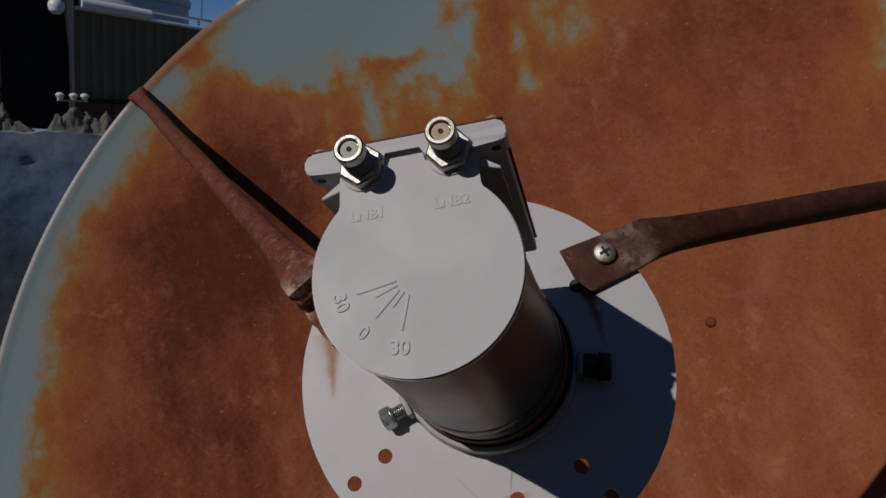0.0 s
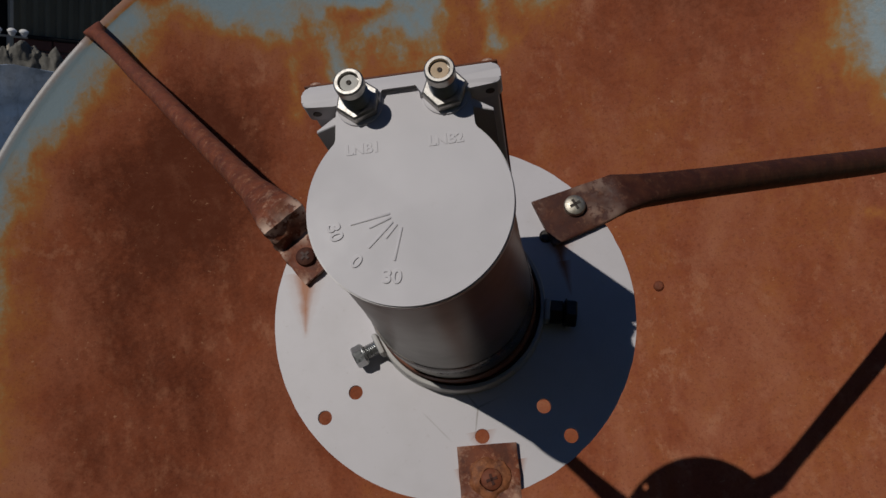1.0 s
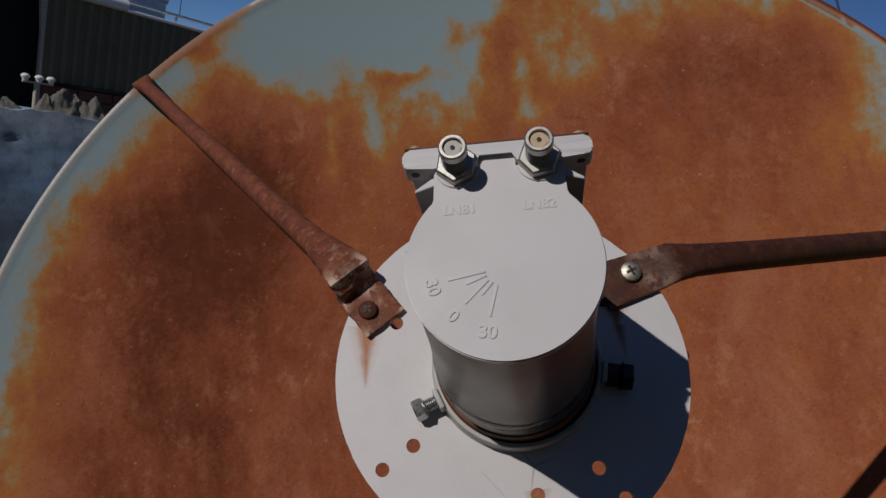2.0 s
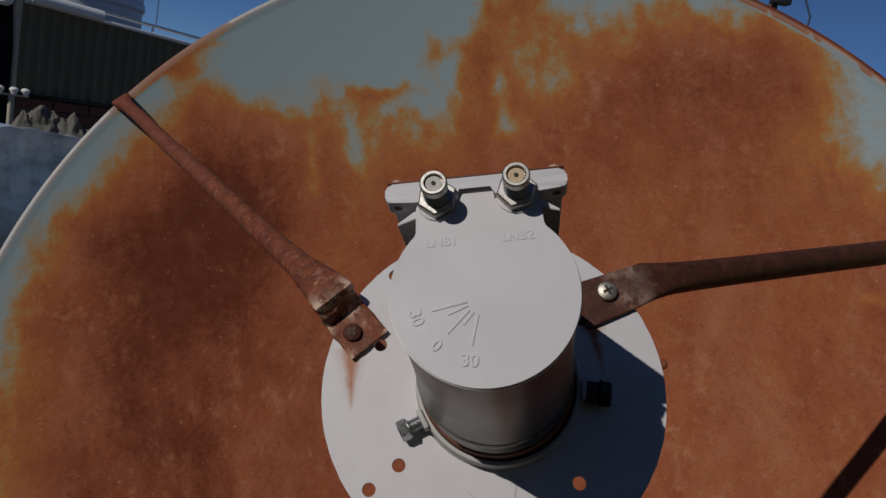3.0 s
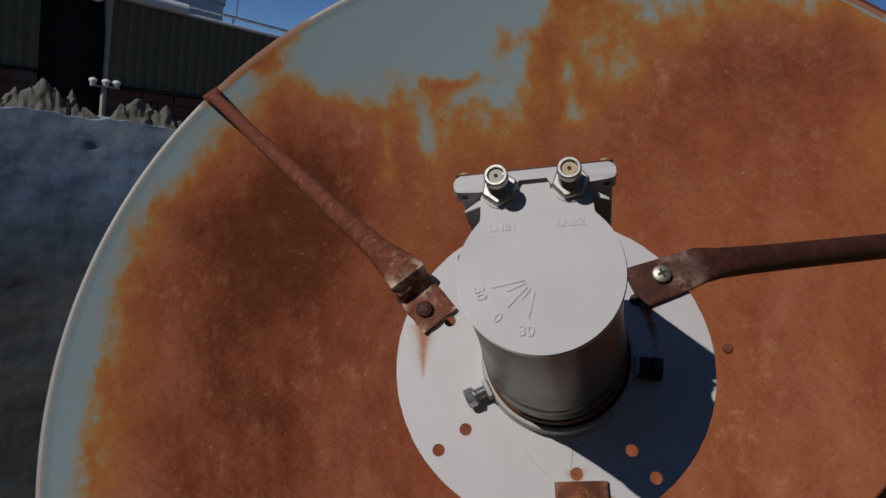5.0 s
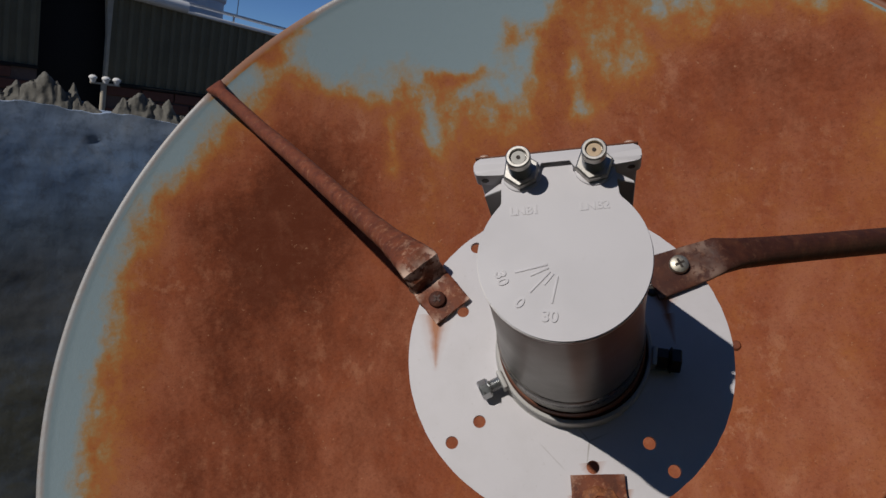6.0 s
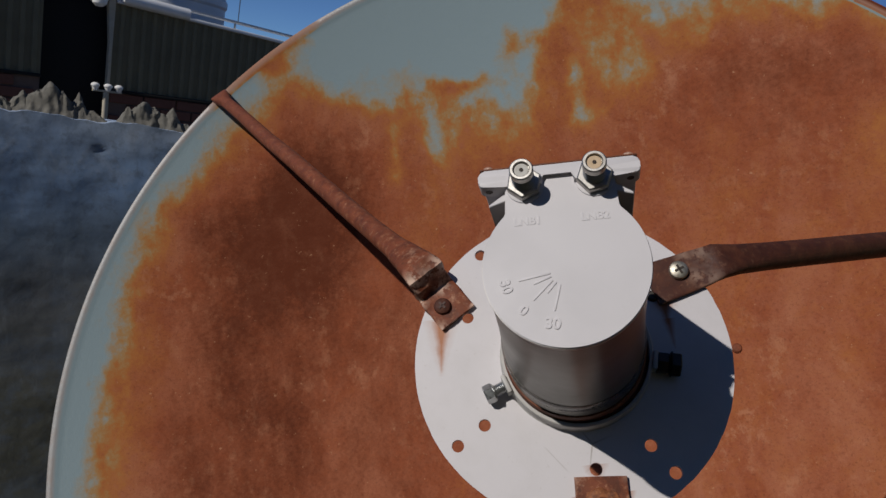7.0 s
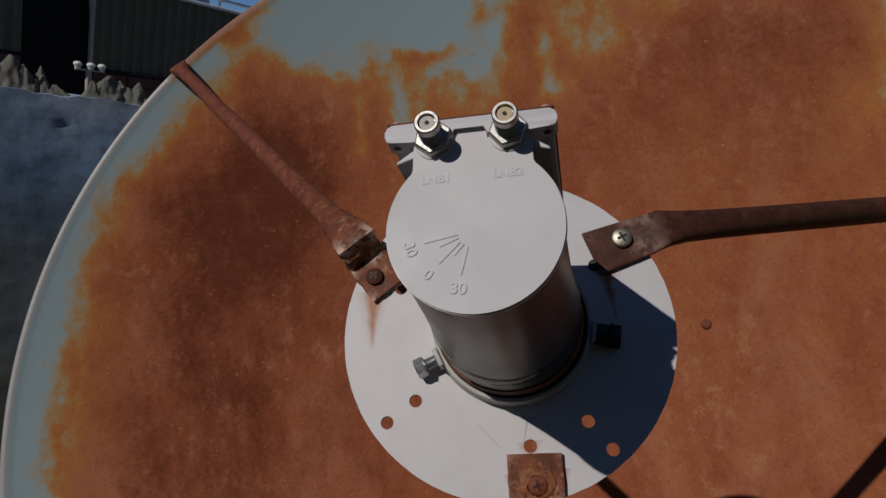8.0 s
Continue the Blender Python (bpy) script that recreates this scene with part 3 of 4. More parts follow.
part("cable", pipe([(0.06, -0.1, 2.80), (0.12, -0.12, 2.76), (0.20, -0.12, 2.62), (0.21, -0.1, 2.3), (0.03, -0.03, 1.9)], 0.008, 8), M_CABLE, upost, "drooping blue-grey cable")

# ---- the dish ----
dish = thing("satellite_dish", DISH, "large satellite dish with blue-grey paint mostly rusted away", "satellite dish")

# where the paint ends: angle, radius; and patches that are worse or better than the rest: x, y, amount, width, height
EDGE = [(-120, 0.56), (-60, 0.56), (-10, 0.56), (5, 0.56), (12, 0.56), (18, 0.552), (22, 0.540), (25, 0.520), (28, 0.506), (31, 0.512), (34, 0.540), (37, 0.565), (42, 0.575),
        (47, 0.560), (50, 0.547), (56, 0.530), (61, 0.514), (64, 0.497), (68, 0.490), (71, 0.515), (75, 0.55), (79, 0.54), (82, 0.50), (84, 0.455), (86, 0.41),
        (88, 0.39), (92, 0.387), (96, 0.402), (99, 0.425), (104, 0.436), (109, 0.443), (113, 0.453), (116, 0.475), (118, 0.503), (121, 0.519), (124, 0.530),
        (130, 0.527), (134, 0.531), (140, 0.530), (145, 0.543), (150, 0.535), (157, 0.531), (165, 0.528), (173, 0.523), (180, 0.528), (190, 0.526), (240, 0.56)]
PATCH = [(-0.31, 0.24, 0.30, 0.10, 0.09), (-0.26, 0.33, 0.25, 0.08, 0.07), (-0.34, 0.02, 0.10, 0.14, 0.14), (-0.39, 0.16, 0.09, 0.08, 0.12), (0.31, 0.365, 0.19, 0.09, 0.050), (0.40, 0.33, 0.10, 0.05, 0.04),
         (-0.293, 0.478, 0.46, 0.022, 0.020), (-0.258, 0.503, 0.34, 0.021, 0.016), (-0.045, 0.428, 0.32, 0.045, 0.011), (0.018, 0.466, 0.30, 0.034, 0.024),
         (0.040, 0.490, -0.16, 0.020, 0.018), (0.093, 0.410, -0.20, 0.011, 0.020), (0.089, 0.366, -0.30, 0.014, 0.013), (0.113, 0.355, -0.14, 0.015, 0.011),
         (0.131, 0.445, -0.15, 0.020, 0.024), (0.164, 0.394, -0.15, 0.030, 0.028), (0.245, 0.415, -0.10, 0.03, 0.02), (-0.157, 0.350, -0.13, 0.008, 0.042),
         (-0.160, 0.325, -0.10, 0.010, 0.010), (-0.101, 0.368, -0.17, 0.015, 0.030), (-0.108, 0.348, -0.10, 0.012, 0.012), (-0.264, 0.427, -0.20, 0.006, 0.012),
         (-0.215, 0.393, -0.11, 0.010, 0.012), (-0.225, 0.350, -0.08, 0.012, 0.03), (0.369, 0.395, -0.15, 0.025, 0.022), (0.436, 0.072, -0.24, 0.018, 0.006),
         (0.475, 0.190, -0.10, 0.03, 0.06), (0.470, 0.285, 0.10, 0.03, 0.05), (0.26, -0.10, -0.03, 0.2, 0.2), (-0.15, 0.02, 0.06, 0.12, 0.12), (-0.40, -0.14, -0.05, 0.08, 0.05), (-0.36, -0.05, 0.08, 0.10, 0.08),
         (-0.11, 0.355, -0.10, 0.085, 0.045), (0.12, 0.40, -0.12, 0.07, 0.06), (-0.13, 0.24, -0.04, 0.06, 0.06), (-0.47, 0.06, -0.06, 0.05, 0.16)]


def rust_field(co):
    """Rust over the bowl, 0 for sound paint; co holds the mesh's points, row by row."""
    # the borders wander
    sway = np.array([(noise.fractal(Vector((x * 16, y * 9, 1.3)), 0.9, 2.0, 4), noise.fractal(Vector((x * 22, y * 10, 7.9)), 0.9, 2.0, 4)) for x, y, _ in co])
    r0 = np.hypot(co[:, 0], co[:, 1])
    x, y = co[:, 0] + 0.009 * sway[:, 0], co[:, 1] + 0.013 * sway[:, 1]
    r, a = np.hypot(x, y), np.degrees(np.arctan2(y, x))
    a = np.where(a < -120, a + 360, a)
    edge = np.interp(a, [k for k, _ in EDGE], [v for _, v in EDGE])
    soft = 0.042 + 0.036 * np.exp(-((a - 80) / 26) ** 2) + 0.05 * np.exp(-((a - 26) / 9) ** 2)
    v = 0.10 + 0.63 / (1 + np.exp(np.clip(-(edge - r) / (soft * 0.44), -50, 50)))
    for px, py, amount, wide, tall in PATCH:
        v = v + amount * np.exp(-((x - px) / wide) ** 2 - ((y - py) / tall) ** 2)
    # the rolled lip: bare on one stretch, dark with rust on another
    outer = np.where(r0 > RADIUS - 0.0065, 1.25, 0.25)
    lip = np.maximum(np.maximum(0.06, 0.47 * np.exp(-((a - 122) / 11) ** 4)), outer * np.exp(-((a - 38) / 26) ** 4))
    return np.where(r0 > RADIUS - 0.0105, lip, v)


prof = []
RI = RADIUS - 0.013
for k in range(180):
    r = RI * (k / 179)
    prof.append((r, r * r / 4 / FOCAL))
zr = RI * RI / 4 / FOCAL
for dr, dz in ((0.0012, 0.0007), (0.0030, 0.0018), (0.0065, 0.0038), (0.0100, 0.0050), (0.0122, 0.0049), (0.0133, 0.0034), (0.0136, 0.0), (0.0124, -0.0036), (0.0100, -0.0042)):
    prof.append((RI + dr, zr + dz))
for k in range(60, -1, -1):
    r = (RI + 0.0015) * (k / 60)
    prof.append((r, r * r / 4 / FOCAL - 0.004))
db = revolve(prof, 480)
face = part("reflector", db, M_DISH, dish, "pressed steel bowl, paint blistered and rusted", smooth=50)
co = np.empty(len(face.data.vertices) * 3)
face.data.vertices.foreach_get("co", co)
co = co.reshape(-1, 3)
attr = face.data.attributes.new("rust", "FLOAT", "POINT")
attr.data.foreach_set("value", rust_field(co))


def lip_at(x, y):
    """How far the rolled lip has lost its paint; its outer edge is rusted through on one stretch."""
    r, a = math.hypot(x, y), math.degrees(math.atan2(y, x))
    if r < RI + 0.004:
        return 0.0
    return 0.9 if r < RI + 0.0068 else 0.9 * (1 - math.exp(-((a - 38) / 26) ** 4))


attr = face.data.attributes.new("lip", "FLOAT", "POINT")
attr.data.foreach_set("value", [lip_at(v.co.x, v.co.y) for v in face.data.vertices])
part("bolt_head", revolve([(0, -0.001), (0.0058, -0.001), (0.0058, 0.001), (0.0042, 0.0026), (0, 0.0030)], 16), M_STRUT_B, dish,
     "small rusted bolt head", pose(0.2150, 0.0464, 0.0207))
part("hub", revolve([(0, -0.05), (0.13, -0.05), (0.15, -0.035), (0.15, 0.004), (0, 0.004)], 40), M_STRUT, dish, "rusted mounting hub behind the bowl", pose(0, 0, -0.006))
post_top = DISH @ Vector((0, 0, -0.05))
mast = part("mast", revolve([(0, 0), (0.10, 0), (0.10, 0.012), (0.038, 0.014), (0.038, post_top.z - 0.02), (0, post_top.z - 0.02)], 28), M_STRUT, dish,
            "steel mast with a base flange", DISH.inverted() @ Matrix.Translation((post_top.x, post_top.y + 0.10, 0)))
part("mast_clamp", loft([(DISH.inverted() @ Vector((post_top.x, post_top.y - 0.02, post_top.z - 0.03)), Vector((1, 0, 0)), Vector((0, 1, 0)), 0.05, 0.06, 4),
                         (DISH.inverted() @ Vector((post_top.x, post_top.y + 0.12, post_top.z - 0.10)), Vector((1, 0, 0)), Vector((0, 1, 0)), 0.05, 0.06, 4)], 20), M_STRUT, dish)

# ---- feed struts, in the frame of the feed plate ----
INV = DISH.inverted() @ PLATE


def strut(tip, knee, end, wide, mats, bend=0.010, step=0.0, tube=0.0078, flare=1.0):
    """A tube crushed flat where it is screwed to the feed plate, round on its way to the rim."""
    tip, knee, end = Vector(tip), Vector(knee), Vector(end)
    run = end - knee
    side = Vector((-(knee - tip).y, (knee - tip).x, 0)).normalized()
    st = []

    def add(c, d, w, h, sq):
        s = (side - d * side.dot(d)).normalized()
        st.append((c, s, d.cross(s), w, h, sq))

    flat = (knee - tip).normalized()
    d = run.normalized()
    for k in (0.0, 0.35, 0.62):
        add(tip.lerp(knee, k) + side * wide * 0.8 * (flare - 1) * (1 - k), flat, wide * (1 + (flare - 1) * (1 - k)), 0.0017, 8)
    if step:
        # the end of the tube stands up in a crease behind the screw
        lift = (flat + Vector((0, 0, 1.8))).normalized()
        add(tip.lerp(knee, 0.67) + Vector((0, 0, step * 0.08)), lift, wide, 0.0019, 8)
        add(tip.lerp(knee, 0.76) + Vector((0, 0, step * 0.55)), lift, wide * 0.93, 0.0021, 6)
        add(tip.lerp(knee, 0.84) + Vector((0, 0, step * 1.0)), (flat + Vector((0, 0, 0.3))).normalized(), wide * 0.99, 0.0026, 5)
        add(knee + Vector((0, 0, step)), (flat + d).normalized(), wide * 0.95, 0.0038, 3)
    else:
        add(tip.lerp(knee, 0.86) + Vector((0, 0, 0.001)), flat, wide * 1.0, 0.0022, 6)
        add(knee + Vector((0, 0, bend * 0.4)), (flat + d).normalized(), wide * 0.98, 0.0038, 4)
    for dist, w, h, sq in ((0.016, 0.82, 0.0056, 3), (0.04, 0.66, 0.0066, 2.4), (0.08, 0.60, min(tube, 0.0078), 2), (0.14, 0.58, tube, 2)):
        up_by = step * math.exp(-dist * 14) if step else bend * max(0.0, 0.5 - dist * 4)
        add(knee + d * dist + Vector((0, 0, up_by)), d, max(min(tube, 0.0086), wide * w), h, sq)
    for k in (0.45, 0.6, 0.8, 0.93):
        wob = 0.0006 * math.sin(k * 23)
        add(knee.lerp(end, k) + side * wob, d, tube, tube, 2)
    add(knee.lerp(end, 0.97), d, 0.0105, 0.0070, 3)
    add(end, d, 0.0115, 0.0035, 6)
    bm = loft(st, 24)
    bmesh.ops.subdivide_edges(bm, edges=list(bm.edges), cuts=2, use_grid_fill=True)
    bm.normal_update()
    for v in bm.verts:
        near = math.exp(-((v.co - tip.lerp(knee, 0.75)).length / 0.022) ** 2)
        v.co += v.normal * (0.0005 * near * noise.noise(v.co * 120) + (0.0003 * near + 0.0016 * near * min(1, step * 100)) * noise.noise(v.co * 260 + Vector((5, 3, 1))))
    ob = part("feed_strut", bm, mats, dish, "rusted steel tube flattened at both ends", INV, 40)
    wear = ob.data.attributes.new("wear", "FLOAT", "POINT")
    wear.data.foreach_set("value", [0.12 + 0.88 * math.exp(-((v.co - tip.lerp(knee, 0.7)).length / 0.030) ** 2) for v in ob.data.vertices])
    crest = tip.lerp(knee, 0.84) + Vector((0, 0, step))
    chips = [(crest + side * wide * 0.8, 0.0050), (crest - side * wide * 0.9, 0.0050), (crest, 0.0026), (tip.lerp(knee, 0.62) - side * wide * 0.3, 0.0040),
             (tip.lerp(knee, 0.6) + side * wide, 0.0035), (tip + side * wide, 0.003), (tip - side * wide, 0.003)]
    much = 1.0 if step else 0.3
    chip = ob.data.attributes.new("chip", "FLOAT", "POINT")
    chip.data.foreach_set("value", [much * max(math.exp(-((v.co - c).length / r) ** 2) for c, r in chips) for v in ob.data.vertices])
    return ob


RIM_L, RIM_R, RIM_B = (-0.3622, 0.4888, -0.3650), (0.5640, 0.1450, -0.300), (-0.1960, -0.4870, -0.400)
s_left = strut((-0.0600, 0.0312, 0.0019), (-0.0785, 0.0605, 0.0019), RIM_L, 0.0120, M_STRUT_B, 0.008, 0.013, 0.0074)
s_right = strut((0.0515, 0.0350, 0.0019), (0.0910, 0.0455, 0.0019), RIM_R, 0.0110, M_STRUT, 0.003, 0.0, 0.0090, 1.17)
s_low = strut((0.0054, -0.0646, 0.0019), (0.0030, -0.0960, 0.0019), RIM_B, 0.0137, M_STRUT_B, 0.006, 0.0, 0.0078)


def pan_screw(parent, x, y, z, mat, turn, r=0.0052, label="", slot=None):
    """A pan head with its cross recess laid on as dark bars."""
    bm = revolve([(0, -0.002), (r * 0.98, -0.002), (r, 0.0006), (r * 0.92, 0.0017), (r * 0.7, 0.0024), (0, 0.0028)], 24)
    ob = part("screw", bm, mat, parent, label, pose(x, y, z, 0, 0, turn))
    # raised dark bars stand in for the shade in the cross recess
    for a in (0, 90):
        part("cross_slot", box(-r * 0.50, r * 0.50, -r * 0.12, r * 0.12, 0.0018, 0.00296), slot or M_PIN, parent, m=pose(x, y, z, 0, 0, turn + a))
    return ob


pan_screw(s_right, 0.0682, 0.0424, 0.0046, M_SCREW, 20, 0.0055, "bright zinc cross-head screw")
pan_screw(s_left, -0.0684, 0.0388, 0.0038, M_STRUT, 40, 0.0050, "rusted cross-head screw", M_GASKET)
pan_screw(s_low, 0.0050, -0.0800, 0.0040, M_STRUT_B, 10, 0.0050, "rusted cross-head screw", M_STRUT)
scab = revolve([(0.0050, 0), (0.0094, 0), (0.0086, 0.0010), (0.0066, 0.0018), (0.0050, 0.0018)], 40, True)
for v in scab.verts:
    v.co *= 1 + 0.38 * noise.noise(v.co * 190 + Vector((3, 1, 7)))
part("rust_washer", scab, M_SCALE, s_low, "swollen rusted washer", pose(0.0050, -0.0800, 0.0034))

# ---- feed plate ----
feed = thing("feed_plate", PLATE, "round white painted feed plate with drilled holes and rust runs", "feed plate")
CX, CY = 0.0028, 0.0015
pb = bmesh.new()


def circle(bm, x, y, r, n, wobble=0.0):
    vs = [bm.verts.new((x + (r + wobble * noise.noise(Vector((k * 0.7, r * 90, 0)))) * math.cos(k * math.tau / n),
                        y + (r + wobble * noise.noise(Vector((k * 0.7, r * 90, 0)))) * math.sin(k * math.tau / n), 0)) for k in range(n)]
    return [bm.edges.new((vs[k], vs[(k + 1) % n])) for k in range(n)]


edges = circle(pb, 0, 0, 0.0880, 128, 0.0003) + circle(pb, CX, CY, 0.0386, 64)
HOLES = [(211.0, 0.0606), (211.0, 0.0790), (304.0, 0.0620), (303.8, 0.0800), (273.8, 0.0606), (150.3, 0.0630), (121.9, 0.0815), (123.0, 0.0620), (30.5, 0.0600)]
for ang, r in HOLES:
    edges += circle(pb, r * math.cos(radians(ang)), r * math.sin(radians(ang)), 0.0034, 20)
bmesh.ops.triangle_fill(pb, use_beauty=True, use_dissolve=False, edges=edges)
up = bmesh.ops.extrude_face_region(pb, geom=list(pb.faces))
for v in [g for g in up["geom"] if isinstance(g, bmesh.types.BMVert)]:
    v.co.z -= 0.0030
part("disc", pb, M_PLATE, feed, smooth=30)
# dark disc in place of the strut's shadow seen through this hole
part("hole_shade", revolve([(0, -0.004), (0.0033, -0.004), (0.0033, 0.0006), (0.0024, 0.0014), (0, 0.0016)], 18), M_SHADED, feed, "dark disc standing in for the shade in a hole", pose(0.0517, 0.0305, 0))
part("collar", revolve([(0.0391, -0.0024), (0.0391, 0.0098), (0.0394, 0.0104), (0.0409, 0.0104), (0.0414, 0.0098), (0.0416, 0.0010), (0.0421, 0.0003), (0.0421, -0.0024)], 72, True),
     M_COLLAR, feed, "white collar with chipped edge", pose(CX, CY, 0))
part("throat", revolve([(0.0330, -0.045), (0.0330, 0.0070), (0.0384, 0.0078), (0.0387, 0.0090), (0.0390, 0.0082), (0.0390, -0.045)], 64, True), M_RING, feed, "rusted inner sleeve", pose(CX, CY, 0))


def clamp_bolt(angle, inner, outer, z, metal, label, head=0.0058, locknut=False):
    """A bolt that pinches the tube through the collar."""
    m = pose(CX, CY, z, 0, 0, angle) @ pose(0, 0, 0, 0, 90, 0)
    thread = [(0, inner)]
    x = inner
    while x < outer:
        thread += [(0.0030, x), (0.0034, x + 0.0005), (0.0030, x + 0.001)]
        x += 0.001
    thread += [(0, outer)]
    bolt = part("clamp_bolt", revolve(thread, 20), metal, feed, label, m)
    bx = box(-0.0062, 0.0046, -0.0052, 0.0052, 0.0410, 0.0436, 0.0008)
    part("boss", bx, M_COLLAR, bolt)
    part("hex_head", prism(hexagon(head, 0.3), outer - 0.0005, outer + 0.0042, 0.0006, 1), metal, bolt)
    part("flange", revolve([(0, outer - 0.0017), (head * 0.8, outer - 0.0017), (head, outer - 0.0009), (head, outer - 0.0006), (0, outer - 0.0006)], 20), metal, bolt)
    # dark nut added to fill the shaded gap behind the head
    if locknut:
        part("lock_nut", prism(hexagon(0.0060, 0.1), 0.0440, 0.0498, 0.0006, 1), metal, bolt, "lock nut added to fill the dark behind the bolt head")


clamp_bolt(199, 0.0345, 0.0512, 0.0066, M_ZINC, "threaded zinc clamp bolt", 0.0053)
# this bolt is coloured near-black in place of the deep shade there
clamp_bolt(-14, 0.0350, 0.0520, 0.0062, M_SHADED, "threaded clamp bolt, coloured dark for the shade on it", 0.0070, True)
clamp_bolt(92, 0.0345, 0.0505, 0.0062, M_ZINC, "threaded zinc clamp bolt")

# ---- LNB ----
lnb = thing("receiver_head", LNB, "grey dual-output satellite receiver head clamped in the feed plate", "receiver head")
R = 0.0325
NL, NR = -0.0218, 0.0222
a0 = math.asin(NR / R)
a1 = -math.asin(NL / R)
outline = []
lo, hi = math.pi / 2 + a1, math.pi / 2 - a0 + math.tau
for k in range(97):
    a = lo + (hi - lo) * k / 96
    outline.append((R * math.cos(a), R * math.sin(a)))
outline += [(NR, 0.0352), (NR, 0.0415), (NL, 0.0415), (NL, 0.0352)]
part("end_cap", prism(outline, -0.0026, 0.0, 0.0006, 3), M_CAP, lnb, "flat light grey end cap", smooth=35)


def leaning(bm):
    """The tube stands a little askew in its collar."""
    for v in bm.verts:
        v.co.x += 0.0018 * v.co.z / 0.137
        v.co.y += 0.0016 * v.co.z / 0.137
    return bm


part("cap_rim", prism([(x * 1.010, y * 1.010 if y < 0.034 else y + 0.0001) for x, y in outline], -0.0034, -0.0009, 0.0003, 1), M_RIM, lnb, "chipped dirty edge of the cap", smooth=35)
part("tube", leaning(revolve([(0, -0.138), (0.0368, -0.138), (0.0369, -0.1165), (0.0362, -0.1090), (0.0361, -0.1010), (0.0350, -0.085), (0.0334, -0.055), (0.0322, -0.018), (0.0319, -0.0027), (0, -0.0027)], 96)),
     M_TUBE, lnb, "polished metal tube, dulled near its foot")
# separate dark ring at the neck, in place of the tube's dark reflection
part("reflection_band", leaning(revolve([(0.0340, -0.1120), (0.0365, -0.1120), (0.0371, -0.1105), (0.0369, -0.1030), (0.0363, -0.1010), (0.0340, -0.1010)], 72, True)), M_BAND, lnb, "dark band standing in for a reflection round the tube")
part("foot_ring", leaning(revolve([(0.0330, -0.137), (0.0382, -0.137), (0.0382, -0.1255), (0.0376, -0.1240), (0.0330, -0.1244)], 72, True)), M_RING, lnb, "rusted ring round the tube's foot")
hx = 0.0325
def arc(cx, cy, r, a0, a1, n=6):
    return [(cx + r * math.cos(radians(a0 + (a1 - a0) * k / n)), cy + r * math.sin(radians(a0 + (a1 - a0) * k / n))) for k in range(n + 1)]


bar = [(-hx + 0.004, 0.0357), (-0.0225, 0.0352), (-0.0068, 0.0352), (-0.0064, 0.0395), (0.0058, 0.0395), (0.0062, 0.0352), (0.0225, 0.0352), (hx - 0.003, 0.0358),
       *arc(hx - 0.0022, 0.0380, 0.0022, -80, 0), *arc(hx - 0.0026, 0.0406, 0.0026, 0, 90), *arc(-hx + 0.0026, 0.0406, 0.0026, 90, 180), *arc(-hx + 0.0022, 0.0380, 0.0022, 180, 260)]
part("flange_bar", prism(bar, -0.0060, 0.0025, 0.0007, 2), M_CAP, lnb)
part("housing", box(-0.0212, 0.0214, 0.012, 0.0424, -0.104, -0.0027, 0.0006), M_CAP, lnb, "grey electronics housing")
for sx in (-1, 1):
    part("side_flange", box(min(sx * 0.0213, sx * (hx - 0.0014)), max(sx * 0.0217, sx * (hx - 0.0014)), 0.0370, 0.0424, -0.106, -0.0062, 0.001), M_CAP, lnb)
    pts = [(sx * 0.0214, 0.0350), (sx * 0.0290, 0.0298), (sx * 0.0290, 0.0288), (sx * 0.0214, 0.0312)]
    part("gusset", prism(pts if sx > 0 else pts[::-1], -0.030, -0.0022, 0.0003, 1), M_CAP, lnb)
part("gasket", box(-0.0300, 0.0300, 0.0425, 0.04372, -0.107, 0.0006, 0.0003, 1), M_GASKET, lnb)
part("rear_lid", box(-0.0318, 0.0318, 0.0438, 0.0446, -0.108, 0.0018, 0.0003), M_RING, lnb, "rust-brown steel cover plate")
for x, z in ((-0.0285, -0.0016), (0.0285, -0.0016), (-0.0285, -0.101), (0.0285, -0.101)):
    part("lid_screw", revolve([(0, 0), (0.0027, 0), (0.0027, 0.0006), (0.0018, 0.0016), (0, 0.0019)], 16), M_LIDSCREW, lnb, "corroded brassy lid screw", pose(x, 0.0446, z, -90, 0, 0))
# dark discs on the bar give its screw holes their shade
for x in (-0.0285, 0.0285):
    part("screw_hole", revolve([(0, 0), (0.0015, 0), (0.0015, 0.0004), (0, 0.0004)], 14), M_PIN, lnb, "", pose(x, 0.0359, -0.0020, 90, 0, 0))


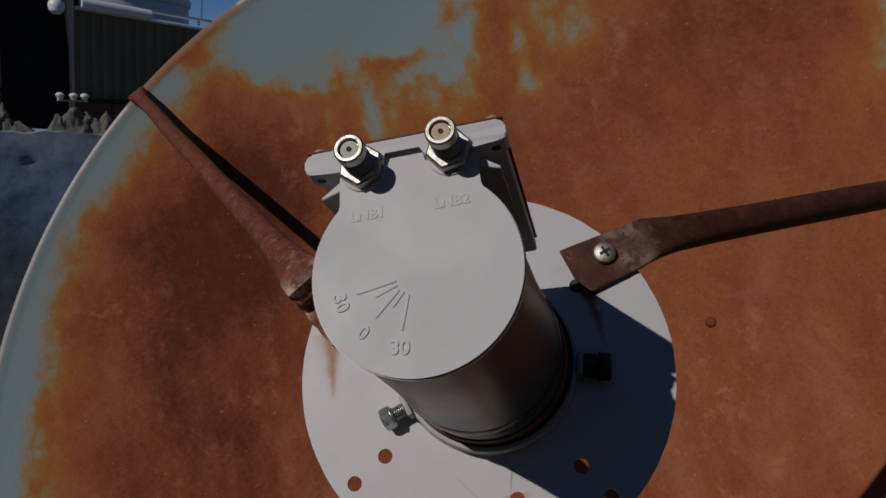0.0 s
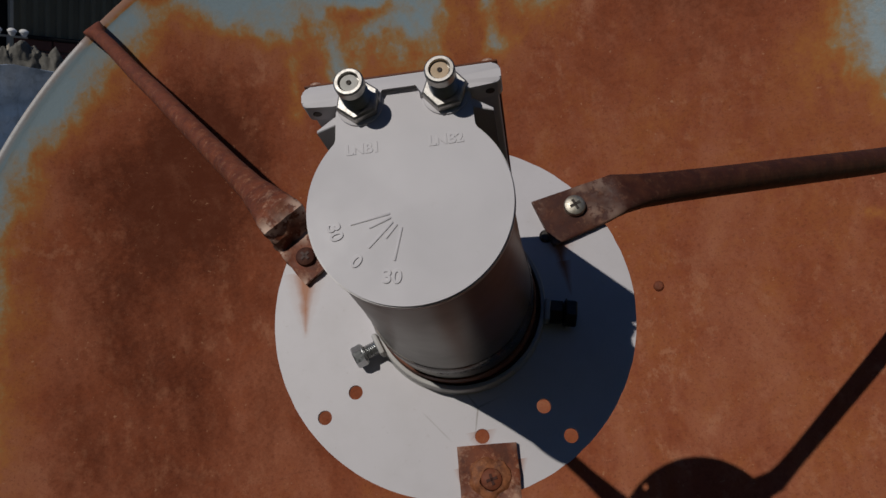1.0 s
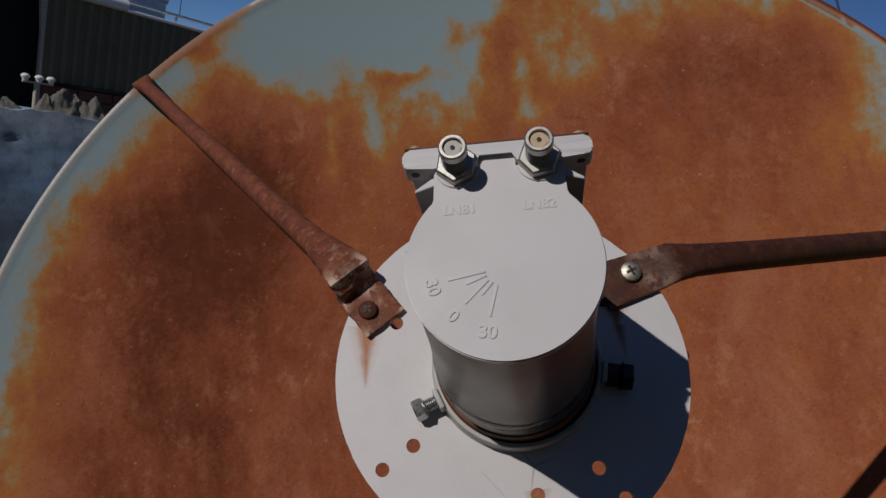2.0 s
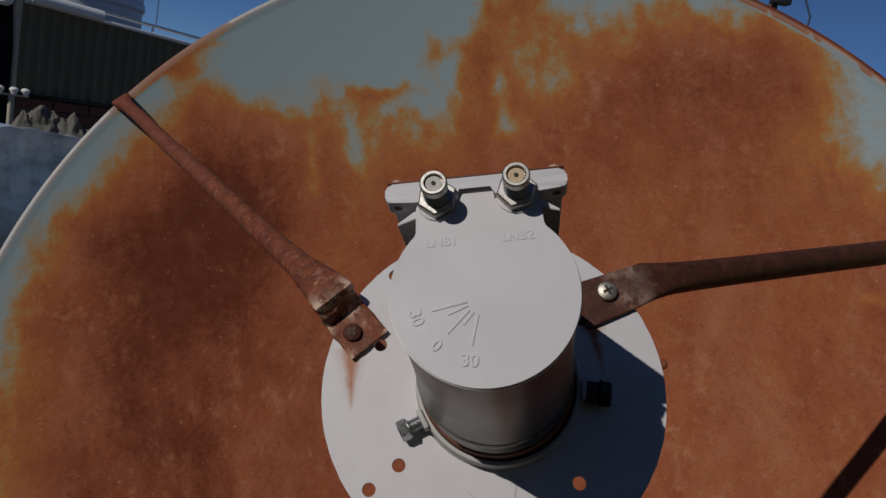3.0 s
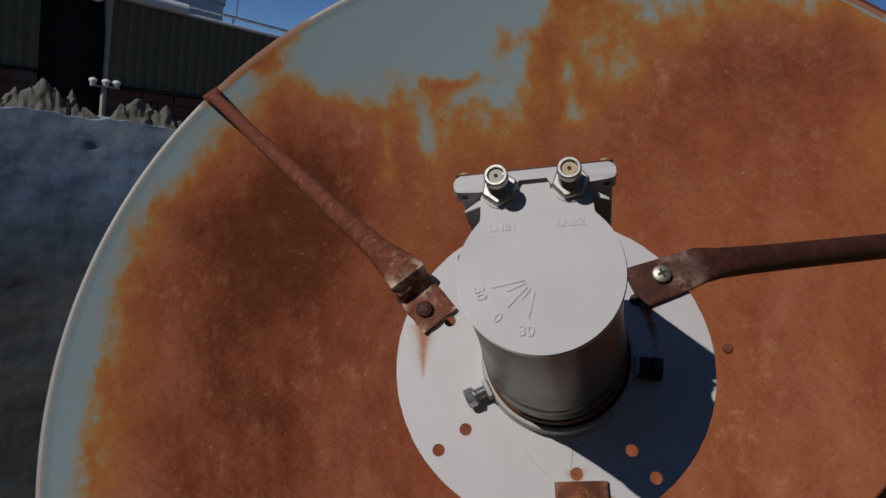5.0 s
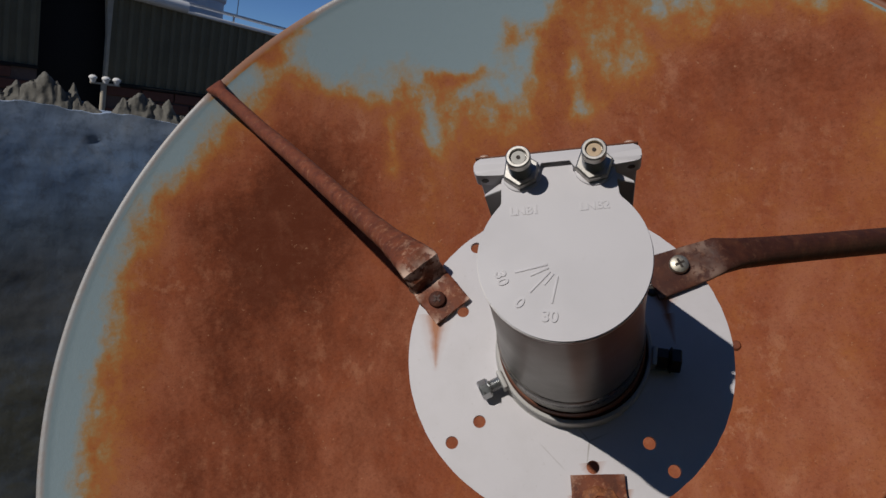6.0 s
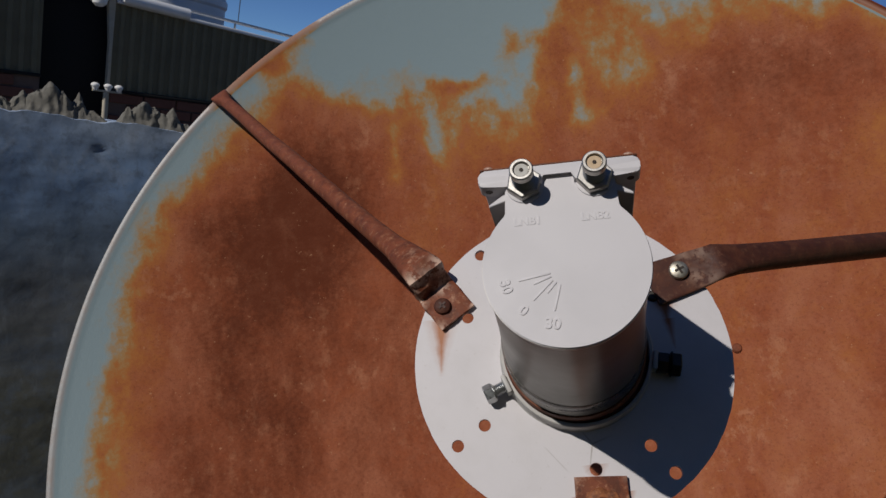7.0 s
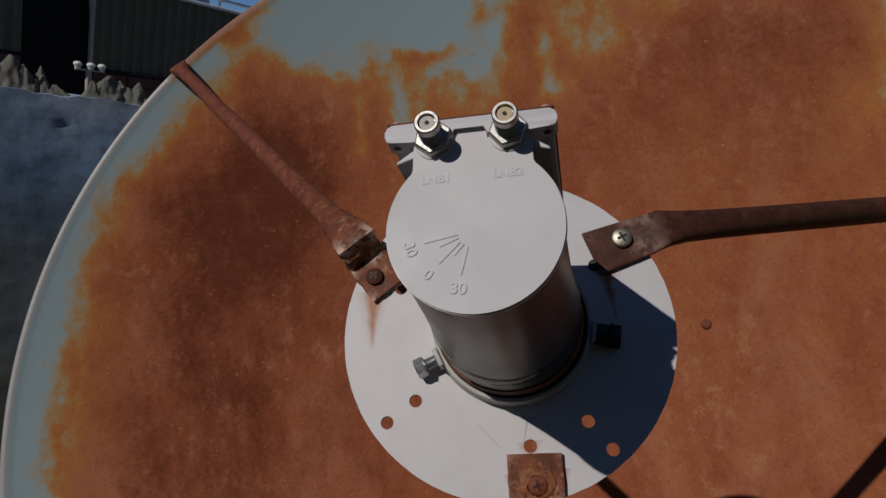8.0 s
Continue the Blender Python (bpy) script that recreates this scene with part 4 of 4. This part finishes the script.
def connector(x, insert, turn, label):
    """A threaded coaxial socket with its hexagon nut."""
    prof = [(0, 0.0), (0.0043, 0.0), (0.0043, 0.0046)]
    z = 0.0046
    while z < 0.0112:
        prof += [(0.0046, z + 0.0002), (0.0042, z + 0.00045)]
        z += 0.0007
    prof += [(0.0047, 0.0116), (0.00475, 0.0122), (0.00475, 0.0146), (0.0043, 0.0151), (0.0034, 0.0151), (0.0033, 0.0149), (0.0032, 0.0126), (0, 0.0126)]
    c = part("connector", revolve(prof, 40), M_NICKEL, lnb, label, pose(x, 0.0360, 0))
    nut = prism(hexagon(0.0074, turn), 0.0008, 0.0042, 0.0006, 1)
    part("hex_nut", nut, M_NICKEL, c, "nickel hexagon nut")
    part("washer", revolve([(0, 0.0), (0.0078, 0.0), (0.0078, 0.0006), (0.0074, 0.0008), (0, 0.0008)], 32), M_CAP, c)
    part("insulator", revolve([(0, 0.0138), (0.0028, 0.0138), (0.0028, 0.0141), (0.0011, 0.0142), (0.0007, 0.0141), (0, 0.0141)], 28), insert, c)
    part("pin_socket", revolve([(0, 0.01412), (0.0007, 0.01412), (0.0008, 0.01445), (0.0005, 0.01455), (0, 0.0142)], 14), M_PIN, c)


connector(-0.0138, M_INSERT, 0.35, "nickel coaxial socket with a pale insulator")
connector(0.0144, M_INSERT_B, 0.15, "nickel coaxial socket with a tarnished insulator")


def embossed(text, x, y, size, turn, raised=0.00022, lift=0.0001):
    cu = bpy.data.curves.new("lettering", "FONT")
    cu.body, cu.size, cu.extrude, cu.align_x, cu.align_y = text, size, raised, "CENTER", "CENTER"
    cu.offset = 0.00010
    cu.bevel_depth, cu.bevel_resolution = 0.00006, 1
    tmp = bpy.data.objects.new("lettering", cu)
    scene.collection.objects.link(tmp)
    me = bpy.data.meshes.new_from_object(tmp)
    bpy.data.objects.remove(tmp)
    me.materials.clear()
    me.materials.append(M_CAP)
    ob = new("lettering", me)
    ob.parent = lnb
    ob.matrix_basis = pose(x, y, lift, 0, 0, turn)
    return ob


embossed("LNB1", -0.0135, 0.0200, 0.0048, 0, 0.00010, 0.00003)
embossed("LNB2", 0.0132, 0.0197, 0.0048, 0, 0.00010, 0.00003)
embossed("30", -0.0237, -0.0068, 0.0058, -74)
embossed("0", -0.0173, -0.0170, 0.0058, -42)
embossed("30", -0.0065, -0.0230, 0.0060, -8)
for x0, y0, x1, y1 in ((-0.0186, -0.0048, -0.0060, -0.0027), (-0.0128, -0.0066, -0.0058, -0.0040), (-0.0133, -0.0131, -0.0053, -0.0055),
                       (-0.0078, -0.0106, -0.0040, -0.0064), (-0.0055, -0.0180, -0.0026, -0.0075)):
    ln = math.hypot(x1 - x0, y1 - y0)
    part("scale_mark", box(0, ln, -0.00042, 0.00042, -0.0002, 0.00034, 0.00022, 2), M_CAP, lnb, m=pose(x0, y0, 0, 0, 0, math.degrees(math.atan2(y1 - y0, x1 - x0))))
